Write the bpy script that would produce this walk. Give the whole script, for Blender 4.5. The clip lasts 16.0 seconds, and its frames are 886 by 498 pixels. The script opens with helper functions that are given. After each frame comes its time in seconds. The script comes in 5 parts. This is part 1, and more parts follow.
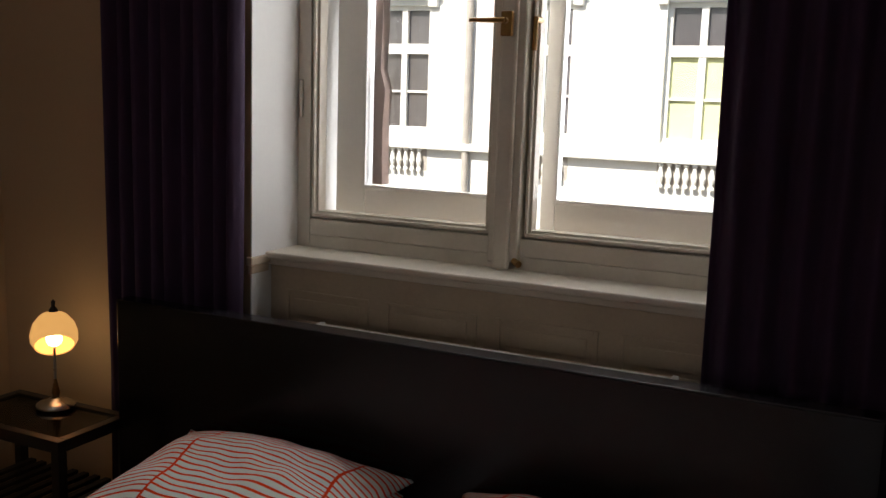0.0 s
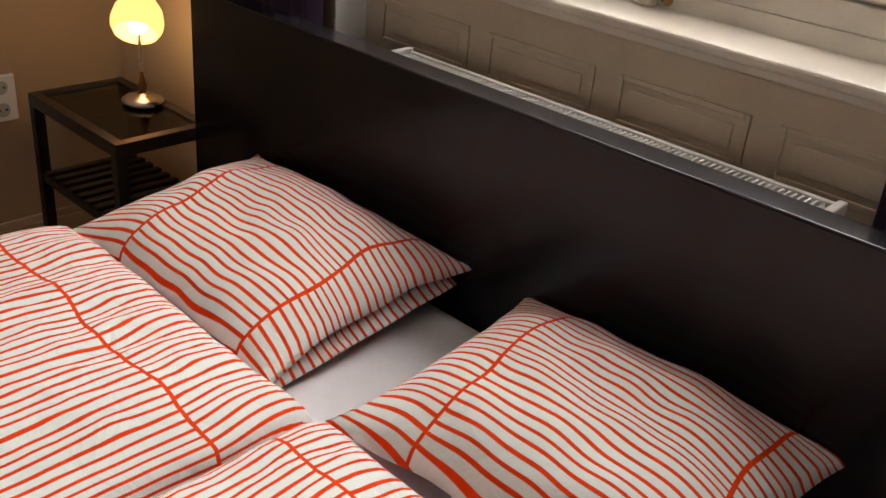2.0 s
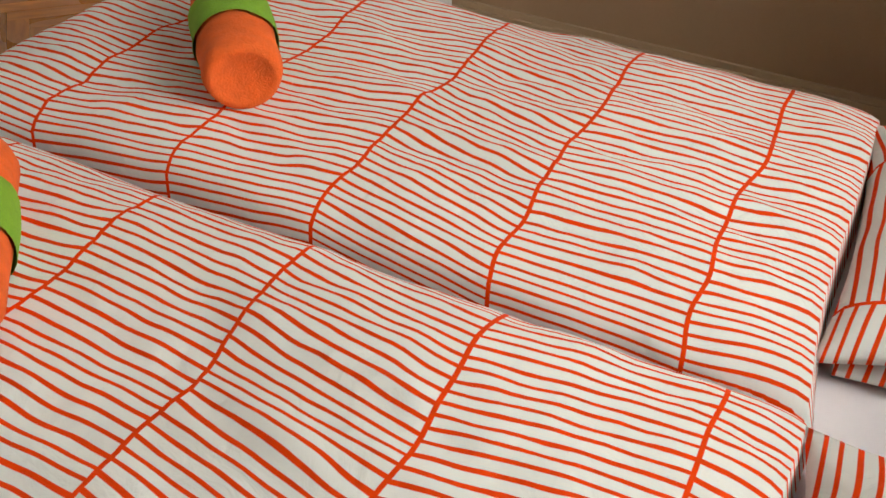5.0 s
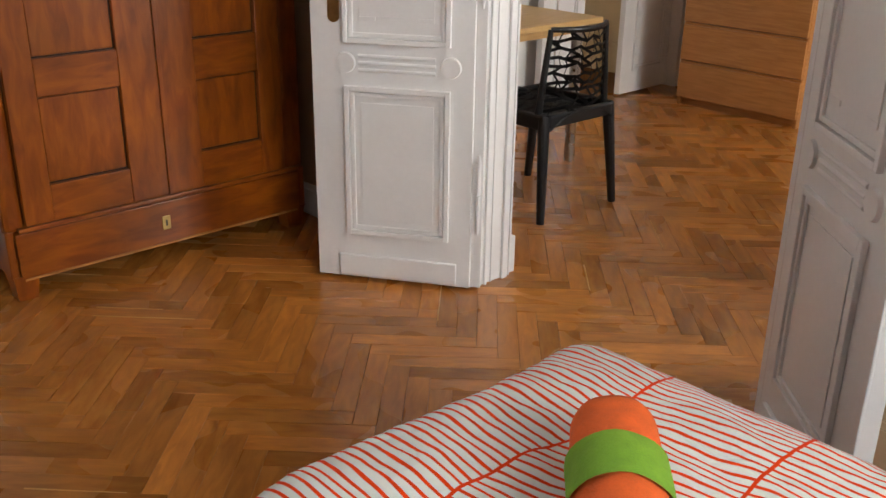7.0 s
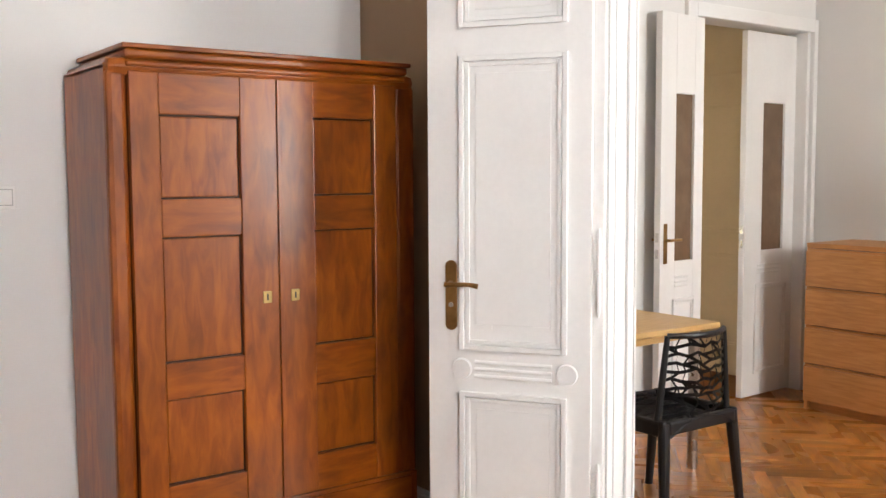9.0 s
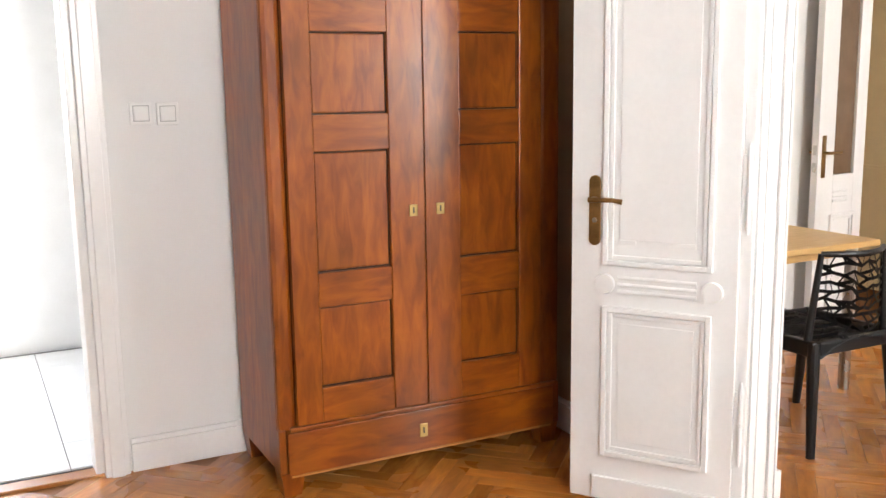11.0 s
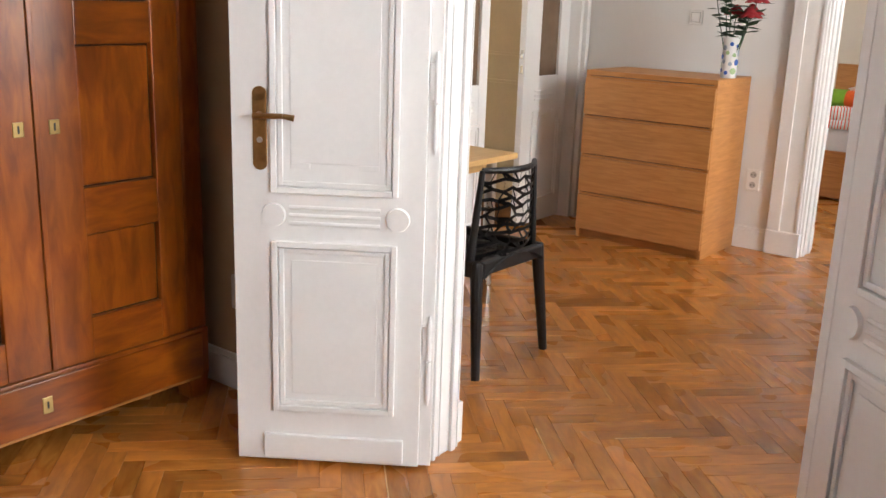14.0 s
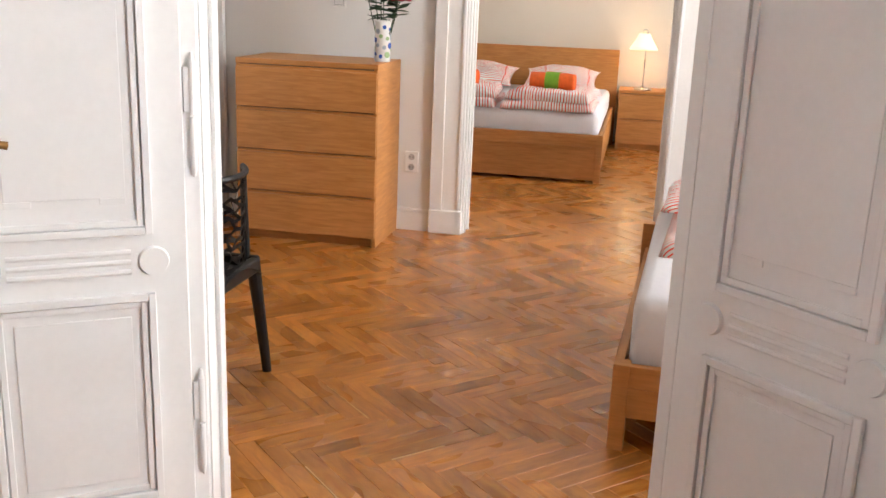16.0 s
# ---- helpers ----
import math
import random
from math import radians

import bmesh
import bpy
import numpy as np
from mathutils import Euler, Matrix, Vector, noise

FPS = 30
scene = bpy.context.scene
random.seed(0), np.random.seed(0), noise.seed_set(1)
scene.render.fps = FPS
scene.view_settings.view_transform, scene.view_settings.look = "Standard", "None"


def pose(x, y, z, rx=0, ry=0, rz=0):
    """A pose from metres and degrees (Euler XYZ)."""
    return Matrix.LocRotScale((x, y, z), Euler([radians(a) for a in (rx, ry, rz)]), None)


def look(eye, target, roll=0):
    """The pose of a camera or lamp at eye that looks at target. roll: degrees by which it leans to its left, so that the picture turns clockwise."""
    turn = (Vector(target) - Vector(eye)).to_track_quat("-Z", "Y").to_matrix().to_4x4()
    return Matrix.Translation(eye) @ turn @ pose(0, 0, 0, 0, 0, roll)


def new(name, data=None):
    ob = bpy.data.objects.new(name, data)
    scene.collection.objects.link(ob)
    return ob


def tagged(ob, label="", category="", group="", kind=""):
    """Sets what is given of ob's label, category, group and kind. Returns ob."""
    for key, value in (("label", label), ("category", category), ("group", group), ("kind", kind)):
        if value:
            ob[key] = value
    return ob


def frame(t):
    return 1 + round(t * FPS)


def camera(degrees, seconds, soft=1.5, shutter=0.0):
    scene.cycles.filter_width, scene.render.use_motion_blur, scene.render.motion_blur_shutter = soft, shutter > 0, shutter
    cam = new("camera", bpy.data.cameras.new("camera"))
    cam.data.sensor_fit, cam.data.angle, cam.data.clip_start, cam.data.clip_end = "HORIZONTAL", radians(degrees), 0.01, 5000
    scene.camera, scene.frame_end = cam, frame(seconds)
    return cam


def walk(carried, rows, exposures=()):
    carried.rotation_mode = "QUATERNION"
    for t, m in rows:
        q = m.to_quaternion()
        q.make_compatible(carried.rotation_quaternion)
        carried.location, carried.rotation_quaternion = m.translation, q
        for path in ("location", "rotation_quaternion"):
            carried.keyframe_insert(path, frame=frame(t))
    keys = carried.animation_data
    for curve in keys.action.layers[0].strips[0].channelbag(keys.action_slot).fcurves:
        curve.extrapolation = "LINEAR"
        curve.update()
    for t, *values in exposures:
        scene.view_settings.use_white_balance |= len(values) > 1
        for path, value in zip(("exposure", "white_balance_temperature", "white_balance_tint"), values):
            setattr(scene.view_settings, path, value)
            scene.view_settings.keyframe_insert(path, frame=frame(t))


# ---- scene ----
cam = camera(50.0, 16.0)
PATH = [
    (0, (0.702, -2.034, 1.412), (-0.058, -0.427, 1.13), 1.9),
    (0.5, (0.752, -1.868, 1.374), (-0.092, -0.31, 1.056), 3.2),
    (1, (0.745, -1.708, 1.344), (-0.136, -0.223, 0.834), 4.1),
    (1.5, (0.733, -1.532, 1.337), (-0.201, -0.178, 0.607), 4.4),
    (2, (0.739, -1.353, 1.355), (-0.328, -0.16, 0.531), 5.3),
    (2.5, (0.72, -1.195, 1.361), (-0.456, -0.184, 0.446), 6),
    (3, (0.688, -1.044, 1.37), (-0.573, -0.24, 0.369), 7.5),
    (3.5, (0.658, -0.959, 1.37), (-0.72, -0.522, 0.298), 6.9),
    (4, (0.684, -0.809, 1.362), (-0.721, -0.843, 0.237), 2.7),
    (4.5, (0.72, -0.718, 1.355), (-0.607, -1.069, 0.193), 1.6),
    (5, (0.766, -0.739, 1.37), (-0.498, -1.309, 0.221), 2.4),
    (5.2, (0.786, -0.755, 1.37), (-0.452, -1.43, 0.249), 2.4),
    (7.3, (0.451, -1.086, 1.387), (-0.804, -2.49, 0.712), 0.3),
    (7.5, (0.452, -1.084, 1.408), (-0.811, -2.509, 0.796), 0.1),
    (8, (0.449, -1.07, 1.41), (-0.824, -2.549, 0.974), 0.2),
    (8.5, (0.449, -1.088, 1.413), (-0.798, -2.627, 1.132), 0.2),
    (9, (0.466, -1.078, 1.411), (-0.698, -2.697, 1.256), -0.3),
    (9.5, (0.483, -1.034, 1.417), (-0.543, -2.748, 1.314), -0.6),
    (9.7, (0.476, -1.016, 1.428), (-0.485, -2.766, 1.319), -0.7),
    (11.8, (0.475, -1.12, 1.433), (-0.419, -2.848, 0.97), -0.3),
    (12, (0.468, -1.143, 1.429), (-0.48, -2.839, 0.953), 0.1),
    (12.5, (0.48, -1.252, 1.419), (-0.656, -2.825, 0.934), 1.5),
    (13, (0.48, -1.36, 1.396), (-0.824, -2.798, 0.913), 2.3),
    (13.5, (0.438, -1.473, 1.38), (-0.995, -2.779, 0.89), 2.3),
    (14, (0.387, -1.587, 1.387), (-1.146, -2.764, 0.872), 2),
    (14.5, (0.353, -1.731, 1.397), (-1.288, -2.74, 0.859), 1.9),
    (15, (0.385, -1.897, 1.42), (-1.383, -2.649, 0.866), 2.9),
    (15.5, (0.351, -2.087, 1.403), (-1.498, -2.617, 0.853), 3),
    (16, (0.318, -2.216, 1.397), (-1.574, -2.595, 0.869), 2.2),
]
EXPOSURES = [(0, 0.75, 6700, 10), (0.5, 0.55, 6700, 10), (1.0, 1.1, 6850, 10), (1.5, 2.1, 7000, 12), (2, 2.25, 7000, 12), (3, 2.35, 7000, 12), (4, 2.5, 7000, 12), (5, 2.2, 7200, 10), (7.3, 2.7, 6600, 10), (8.5, 3.15, 6550, 10), (9.5, 3.3, 6550, 10), (12, 3.5, 6600, 10), (13.5, 3.25, 6450, 10), (16, 3.4, 6450, 10)]
walk(cam, [(t, look(eye, target, roll)) for t, eye, target, roll in PATH], EXPOSURES)

# ---- world and light ----
world = bpy.data.worlds.new("sky")
scene.world = world
world.use_nodes = True
wn = world.node_tree.nodes
sky = wn.new("ShaderNodeTexSky")
sky.sky_type = "NISHITA"
sky.sun_disc = False
sky.sun_elevation = radians(42)
sky.sun_rotation = radians(200)
world.node_tree.links.new(sky.outputs[0], wn["Background"].inputs[0])
wn["Background"].inputs[1].default_value = 0.12
sun = new("sun", bpy.data.lights.new("sun", "SUN"))
sun.data.energy = 5.0
sun.data.angle = radians(0.6)
sun.data.color = (1, 0.95, 0.88)
sun.matrix_world = look((-3, -9, 10), (0, 0, 1.5))


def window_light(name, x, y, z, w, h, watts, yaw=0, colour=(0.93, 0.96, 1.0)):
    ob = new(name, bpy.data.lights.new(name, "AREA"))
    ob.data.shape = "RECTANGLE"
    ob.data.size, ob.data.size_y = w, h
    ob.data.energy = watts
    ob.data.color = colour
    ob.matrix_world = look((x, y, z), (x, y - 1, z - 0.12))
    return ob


window_light("window_light_bedroom", -0.15, 0.33, 1.80, 1.15, 1.5, 16)
window_light("window_light_living", -3.3, 0.33, 1.9, 1.3, 1.7, 9)
# Fill lamp at an added, unseen opening to brighten the bathroom.
bath_light = window_light("bathroom_fill_light", 0.85, -6.64, 1.55, 1.0, 1.2, 3.5)
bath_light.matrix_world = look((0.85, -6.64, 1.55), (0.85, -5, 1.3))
# Added fill lamp at an invented opening, out of view, to lift the hallway.
hall_light = window_light("hall_fill_light", -2.8, -6.05, 1.6, 0.75, 1.2, 0.42)
hall_light.matrix_world = look((-2.8, -6.05, 1.6), (-2.95, -5.0, 1.4))
window_light("window_light_far", -7.0, 0.33, 1.9, 1.3, 1.7, 6)


def bulb(name, x, y, z, watts, r=0.02):
    ob = new(name, bpy.data.lights.new(name, "POINT"))
    ob.data.energy = watts
    ob.data.shadow_soft_size = r
    ob.data.color = (1.0, 0.72, 0.4)
    ob.location = (x, y, z)


LAMP = (-1.295, 0.0)
bulb("lamp_bulb", LAMP[0] * 0.9 - 0.17, LAMP[1] * 0.9 - 0.2, 0.735, 0.022)
bulb("far_lamp_bulb", -8.90, -2.23, 0.97, 0.22)


# ---- materials ----
def mat(name, colour, rough=0.6, metal=0.0, var=0.12, scale=6.0, fine=80.0, bump=0.05, bumpscale=None, coat=0.0, per=None, pervar=0.3, spec=0.5, stretch=(1, 1, 1)):
    m = bpy.data.materials.new(name)
    m.use_nodes = True
    nt = m.node_tree
    n, l = nt.nodes, nt.links
    b = n["Principled BSDF"]
    b.inputs["Roughness"].default_value = rough
    b.inputs["Metallic"].default_value = metal
    b.inputs["Coat Weight"].default_value = coat
    b.inputs["Coat Roughness"].default_value = 0.15
    b.inputs["Specular IOR Level"].default_value = spec
    tc = n.new("ShaderNodeTexCoord")
    mp = n.new("ShaderNodeMapping")
    mp.inputs["Scale"].default_value = stretch
    l.new(tc.outputs["Object"], mp.inputs["Vector"])
    big = n.new("ShaderNodeTexNoise")
    big.inputs["Scale"].default_value = scale
    big.inputs["Detail"].default_value = 4
    small = n.new("ShaderNodeTexNoise")
    small.inputs["Scale"].default_value = fine
    small.inputs["Detail"].default_value = 3
    l.new(mp.outputs[0], big.inputs["Vector"])
    l.new(mp.outputs[0], small.inputs["Vector"])
    add = n.new("ShaderNodeMath")
    add.operation = "MULTIPLY_ADD"
    l.new(small.outputs[0], add.inputs[0])
    add.inputs[1].default_value = 0.4
    l.new(big.outputs[0], add.inputs[2])
    rng = n.new("ShaderNodeMapRange")
    rng.inputs[1].default_value, rng.inputs[2].default_value = 0.4, 1.0
    rng.inputs[3].default_value, rng.inputs[4].default_value = 1 - var, 1 + var
    l.new(add.outputs[0], rng.inputs[0])
    val = rng.outputs[0]
    if per:
        if per == "object":
            r = n.new("ShaderNodeObjectInfo").outputs["Random"]
        else:
            r = n.new("ShaderNodeNewGeometry").outputs["Random Per Island"]
        r2 = n.new("ShaderNodeMapRange")
        r2.inputs[3].default_value, r2.inputs[4].default_value = 1 - pervar, 1 + pervar
        l.new(r, r2.inputs[0])
        mu = n.new("ShaderNodeMath")
        mu.operation = "MULTIPLY"
        l.new(val, mu.inputs[0])
        l.new(r2.outputs[0], mu.inputs[1])
        val = mu.outputs[0]
    mix = n.new("ShaderNodeVectorMath")
    mix.operation = "SCALE"
    mix.inputs[0].default_value = colour
    l.new(val, mix.inputs["Scale"])
    l.new(mix.outputs[0], b.inputs["Base Color"])
    if bump:
        bp = n.new("ShaderNodeBump")
        bp.inputs["Strength"].default_value = bump
        bp.inputs["Distance"].default_value = 0.01
        l.new(add.outputs[0], bp.inputs["Height"])
        l.new(bp.outputs[0], b.inputs["Normal"])
    rr = n.new("ShaderNodeMapRange")
    rr.inputs[3].default_value, rr.inputs[4].default_value = max(0.02, rough - 0.08), min(1, rough + 0.08)
    l.new(big.outputs[0], rr.inputs[0])
    l.new(rr.outputs[0], b.inputs["Roughness"])
    return m


def wood(name, dark, light, rough=0.35, stretch=(14, 14, 1.2), coat=0.0, per=None, pervar=0.25, bump=0.06, blotch=0.25):
    """Grain along the axis whose stretch is smallest."""
    m = bpy.data.materials.new(name)
    m.use_nodes = True
    nt = m.node_tree
    n, l = nt.nodes, nt.links
    b = n["Principled BSDF"]
    b.inputs["Roughness"].default_value = rough
    b.inputs["Coat Weight"].default_value = coat
    b.inputs["Coat Roughness"].default_value = 0.22
    tc = n.new("ShaderNodeTexCoord")
    mp = n.new("ShaderNodeMapping")
    mp.inputs["Scale"].default_value = stretch
    src = tc.outputs["Object"]
    r = None
    if per == "object":
        r = n.new("ShaderNodeObjectInfo").outputs["Random"]
    elif per == "island":
        r = n.new("ShaderNodeNewGeometry").outputs["Random Per Island"]
    if r is not None:
        if per == "island":
            src = n.new("ShaderNodeUVMap").outputs[0]
        sh = n.new("ShaderNodeVectorMath")
        sh.operation = "MULTIPLY_ADD"
        sh.inputs[1].default_value = (1, 1, 1)
        l.new(src, sh.inputs[0])
        cx = n.new("ShaderNodeCombineXYZ")
        k = n.new("ShaderNodeMath")
        k.operation = "MULTIPLY"
        k.inputs[1].default_value = 37.0
        l.new(r, k.inputs[0])
        for i in range(3):
            l.new(k.outputs[0], cx.inputs[i])
        l.new(cx.outputs[0], sh.inputs[2])
        src = sh.outputs[0]
    l.new(src, mp.inputs["Vector"])
    grain = n.new("ShaderNodeTexNoise")
    grain.inputs["Scale"].default_value = 3.0
    grain.inputs["Detail"].default_value = 6
    grain.inputs["Distortion"].default_value = 0.6
    l.new(mp.outputs[0], grain.inputs["Vector"])
    bl = n.new("ShaderNodeTexNoise")
    bl.inputs["Scale"].default_value = 2.2
    l.new(src, bl.inputs["Vector"])
    ramp = n.new("ShaderNodeValToRGB")
    ramp.color_ramp.elements[0].position, ramp.color_ramp.elements[0].color = 0.32, (*dark, 1)
    ramp.color_ramp.elements[1].position, ramp.color_ramp.elements[1].color = 0.68, (*light, 1)
    l.new(grain.outputs[0], ramp.inputs[0])
    rng = n.new("ShaderNodeMapRange")
    rng.inputs[1].default_value, rng.inputs[2].default_value = 0.25, 0.75
    rng.inputs[3].default_value, rng.inputs[4].default_value = 1 - blotch, 1 + blotch
    l.new(bl.outputs[0], rng.inputs[0])
    val = rng.outputs[0]
    if r is not None:
        r2 = n.new("ShaderNodeMapRange")
        r2.inputs[3].default_value, r2.inputs[4].default_value = 1 - pervar, 1 + pervar
        l.new(r, r2.inputs[0])
        mu = n.new("ShaderNodeMath")
        mu.operation = "MULTIPLY"
        l.new(val, mu.inputs[0])
        l.new(r2.outputs[0], mu.inputs[1])
        val = mu.outputs[0]
    sc = n.new("ShaderNodeVectorMath")
    sc.operation = "SCALE"
    l.new(ramp.outputs[0], sc.inputs[0])
    l.new(val, sc.inputs["Scale"])
    l.new(sc.outputs[0], b.inputs["Base Color"])
    bp = n.new("ShaderNodeBump")
    bp.inputs["Strength"].default_value = bump
    bp.inputs["Distance"].default_value = 0.004
    l.new(grain.outputs[0], bp.inputs["Height"])
    l.new(bp.outputs[0], b.inputs["Normal"])
    rr = n.new("ShaderNodeMapRange")
    rr.inputs[3].default_value, rr.inputs[4].default_value = max(0.05, rough - 0.1), rough + 0.1
    l.new(bl.outputs[0], rr.inputs[0])
    l.new(rr.outputs[0], b.inputs["Roughness"])
    return m


def stripes(name, length, per_metre, seed, offset=0.0):
    """White cotton with irregular orange stripes along u, broken by seams every length metres."""
    m = bpy.data.materials.new(name)
    m.use_nodes = True
    nt = m.node_tree
    n, l = nt.nodes, nt.links
    b = n["Principled BSDF"]
    b.inputs["Roughness"].default_value = 0.9
    b.inputs["Specular IOR Level"].default_value = 0.2

    def math_(op, a, c=None, d=None):
        k = n.new("ShaderNodeMath")
        k.operation = op
        for i, v in enumerate((a, c, d)):
            if v is None:
                continue
            if isinstance(v, (int, float)):
                k.inputs[i].default_value = v
            else:
                l.new(v, k.inputs[i])
        return k.outputs[0]

    def noise1(w, sc):
        k = n.new("ShaderNodeTexNoise")
        k.noise_dimensions = "1D"
        k.inputs["Scale"].default_value = sc
        k.inputs["Detail"].default_value = 1
        l.new(w, k.inputs["W"])
        return k.outputs[0]

    uv = n.new("ShaderNodeUVMap")
    sep = n.new("ShaderNodeSeparateXYZ")
    l.new(uv.outputs[0], sep.inputs[0])
    s, w = sep.outputs[0], sep.outputs[1]
    wob = math_("MULTIPLY", math_("SUBTRACT", noise1(w, 4.0), 0.5), 0.05)
    s = math_("ADD", math_("ADD", s, wob), offset)
    seg_f = math_("DIVIDE", s, length)
    seg = math_("FLOOR", seg_f)
    fr = math_("SUBTRACT", seg_f, seg)
    wnz = n.new("ShaderNodeTexWhiteNoise")
    wnz.noise_dimensions = "1D"
    l.new(math_("ADD", seg, seed), wnz.inputs["W"])
    slope = math_("MULTIPLY", math_("SUBTRACT", wnz.outputs[0], 0.5), 0.135)
    lean = math_("MULTIPLY", fr, slope)
    key = math_("MULTIPLY_ADD", seg, 5.37, w)
    dist = math_("MULTIPLY", math_("SUBTRACT", noise1(key, 10.0), 0.5), 0.028)
    fine = math_("MULTIPLY", math_("SUBTRACT", noise1(s, 6.0), 0.5), 0.012)
    ww = math_("ADD", math_("ADD", math_("ADD", w, lean), dist), fine)
    ph = math_("FRACT", math_("MULTIPLY_ADD", ww, per_metre, math_("MULTIPLY", wnz.outputs[0], 7.0)))
    d = math_("ABSOLUTE", math_("SUBTRACT", ph, 0.5))
    line = n.new("ShaderNodeMapRange")
    line.inputs[1].default_value, line.inputs[2].default_value = 0.135, 0.175
    line.inputs[3].default_value, line.inputs[4].default_value = 1, 0
    l.new(d, line.inputs[0])
    sd = math_("MULTIPLY", math_("ABSOLUTE", math_("SUBTRACT", fr, 0.5)), length)
    seam = n.new("ShaderNodeMapRange")
    seam.inputs[1].default_value, seam.inputs[2].default_value = length / 2 - 0.0042, length / 2 - 0.0032
    l.new(sd, seam.inputs[0])
    mask = math_("MAXIMUM", line.outputs[0], seam.outputs[0])
    mix = n.new("ShaderNodeMix")
    mix.data_type = "RGBA"
    mix.inputs[6].default_value = (0.75, 0.77, 0.735, 1)
    mix.inputs[7].default_value = (0.80, 0.052, 0.001, 1)
    l.new(mask, mix.inputs[0])
    l.new(mix.outputs[2], b.inputs["Base Color"])
    tc = n.new("ShaderNodeTexCoord")
    cr = n.new("ShaderNodeTexNoise")
    cr.inputs["Scale"].default_value = 12
    cr.inputs["Detail"].default_value = 8
    cr.inputs["Distortion"].default_value = 0.8
    l.new(tc.outputs["Object"], cr.inputs["Vector"])
    bp = n.new("ShaderNodeBump")
    bp.inputs["Strength"].default_value = 0.6
    bp.inputs["Distance"].default_value = 0.02
    l.new(cr.outputs[0], bp.inputs["Height"])
    l.new(bp.outputs[0], b.inputs["Normal"])
    return m


def glass(name, tint=(1, 1, 1), rough=0.0):
    m = bpy.data.materials.new(name)
    m.use_nodes = True
    nt = m.node_tree
    nt.nodes.remove(nt.nodes["Principled BSDF"])
    out = nt.nodes["Material Output"]
    tr = nt.nodes.new("ShaderNodeBsdfTransparent")
    tr.inputs[0].default_value = (*tint, 1)
    gl = nt.nodes.new("ShaderNodeBsdfGlossy")
    gl.inputs["Roughness"].default_value = 0.02 + rough
    fr = nt.nodes.new("ShaderNodeFresnel")
    fr.inputs[0].default_value = 1.45
    mx = nt.nodes.new("ShaderNodeMixShader")
    nt.links.new(fr.outputs[0], mx.inputs[0])
    nt.links.new(tr.outputs[0], mx.inputs[1])
    nt.links.new(gl.outputs[0], mx.inputs[2])
    nt.links.new(mx.outputs[0], out.inputs[0])
    return m


def glow(name, colour, strength):
    m = bpy.data.materials.new(name)
    m.use_nodes = True
    b = m.node_tree.nodes["Principled BSDF"]
    b.inputs["Base Color"].default_value = (*colour, 1)
    b.inputs["Emission Color"].default_value = (*colour, 1)
    b.inputs["Emission Strength"].default_value = strength
    return m


M_WALL = mat("wall_paint", (0.74, 0.73, 0.715), 0.9, var=0.03, scale=1.5, fine=120, bump=0.04)
# Browner and much darker than M_WALL; west and window walls.
M_CREAM = mat("cream_wall_tone", (0.44, 0.305, 0.185), 0.9, var=0.05, scale=1.5, fine=120, bump=0.04)
# Baseboard tone a step lighter than M_CREAM.
M_SKIRT = mat("cream_gloss_tone", (0.52, 0.385, 0.245), 0.5, var=0.06, scale=3, fine=60, bump=0.03)
M_APRON = mat("tan_apron_paint", (0.50, 0.395, 0.285), 0.45, var=0.12, scale=7, fine=90, bump=0.08)
# Same veneer as M_DARK; paler, glossier values push the window's sheen.
M_TOP_SHEEN = mat("black_brown_veneer_sheen", (0.012, 0.011, 0.013), 0.2, var=0.15, scale=3, fine=60, bump=0.02, spec=0.6)
M_WARM = mat("warm_cream_paint", (0.74, 0.655, 0.55), 0.9, var=0.03, scale=1.5, fine=120, bump=0.04)
M_KEY = mat("polished_brass", (0.44, 0.31, 0.12), 0.32, 0.85, var=0.2, scale=20)
M_CEIL = mat("ceiling_paint", (0.8, 0.8, 0.79), 0.95, var=0.02)
M_TRIM = mat("white_gloss_paint", (0.78, 0.77, 0.755), 0.35, var=0.05, scale=3, fine=60, bump=0.018, coat=0.2)
M_FRAME = mat("window_paint", (0.63, 0.57, 0.48), 0.4, var=0.10, scale=8, fine=90, bump=0.1)
M_PARQ = wood("oak_parquet_piece", (0.35, 0.118, 0.018), (0.52, 0.205, 0.037), 0.28, (3, 13, 13), 0.2, "object", 0.2)
M_PARQ_I = wood("oak_parquet_rest", (0.35, 0.118, 0.018), (0.52, 0.205, 0.037), 0.28, (3, 13, 13), 0.2, "island", 0.2)
M_SUB = mat("floor_joint", (0.22, 0.085, 0.018), 0.8)
M_WARD = wood("wardrobe_wood", (0.185, 0.036, 0.002), (0.34, 0.088, 0.004), 0.38, (9, 9, 2.2), 0.15, blotch=0.42)
M_WARD_H = wood("wardrobe_wood_cross", (0.185, 0.036, 0.002), (0.34, 0.088, 0.004), 0.38, (2.2, 9, 9), 0.15, blotch=0.42)
# Dark-stained edges, with the shade of grooves and gaps put into the colour.
M_WARD_D = mat("dark_edge_and_gap_shade", (0.035, 0.012, 0.006), 0.5)
M_OAK = wood("oak_veneer", (0.42, 0.172, 0.042), (0.54, 0.24, 0.068), 0.45, (18, 2.2, 22), 0.0, blotch=0.08, bump=0.03)
M_BIRCH = wood("pale_birch_veneer", (0.55, 0.33, 0.12), (0.66, 0.43, 0.18), 0.4, (2.2, 18, 22), 0.0, blotch=0.06, bump=0.03)
M_OAK_X = wood("oak_veneer_lengthwise", (0.42, 0.172, 0.042), (0.54, 0.24, 0.068), 0.45, (2.2, 18, 22), 0.0, blotch=0.08, bump=0.03)
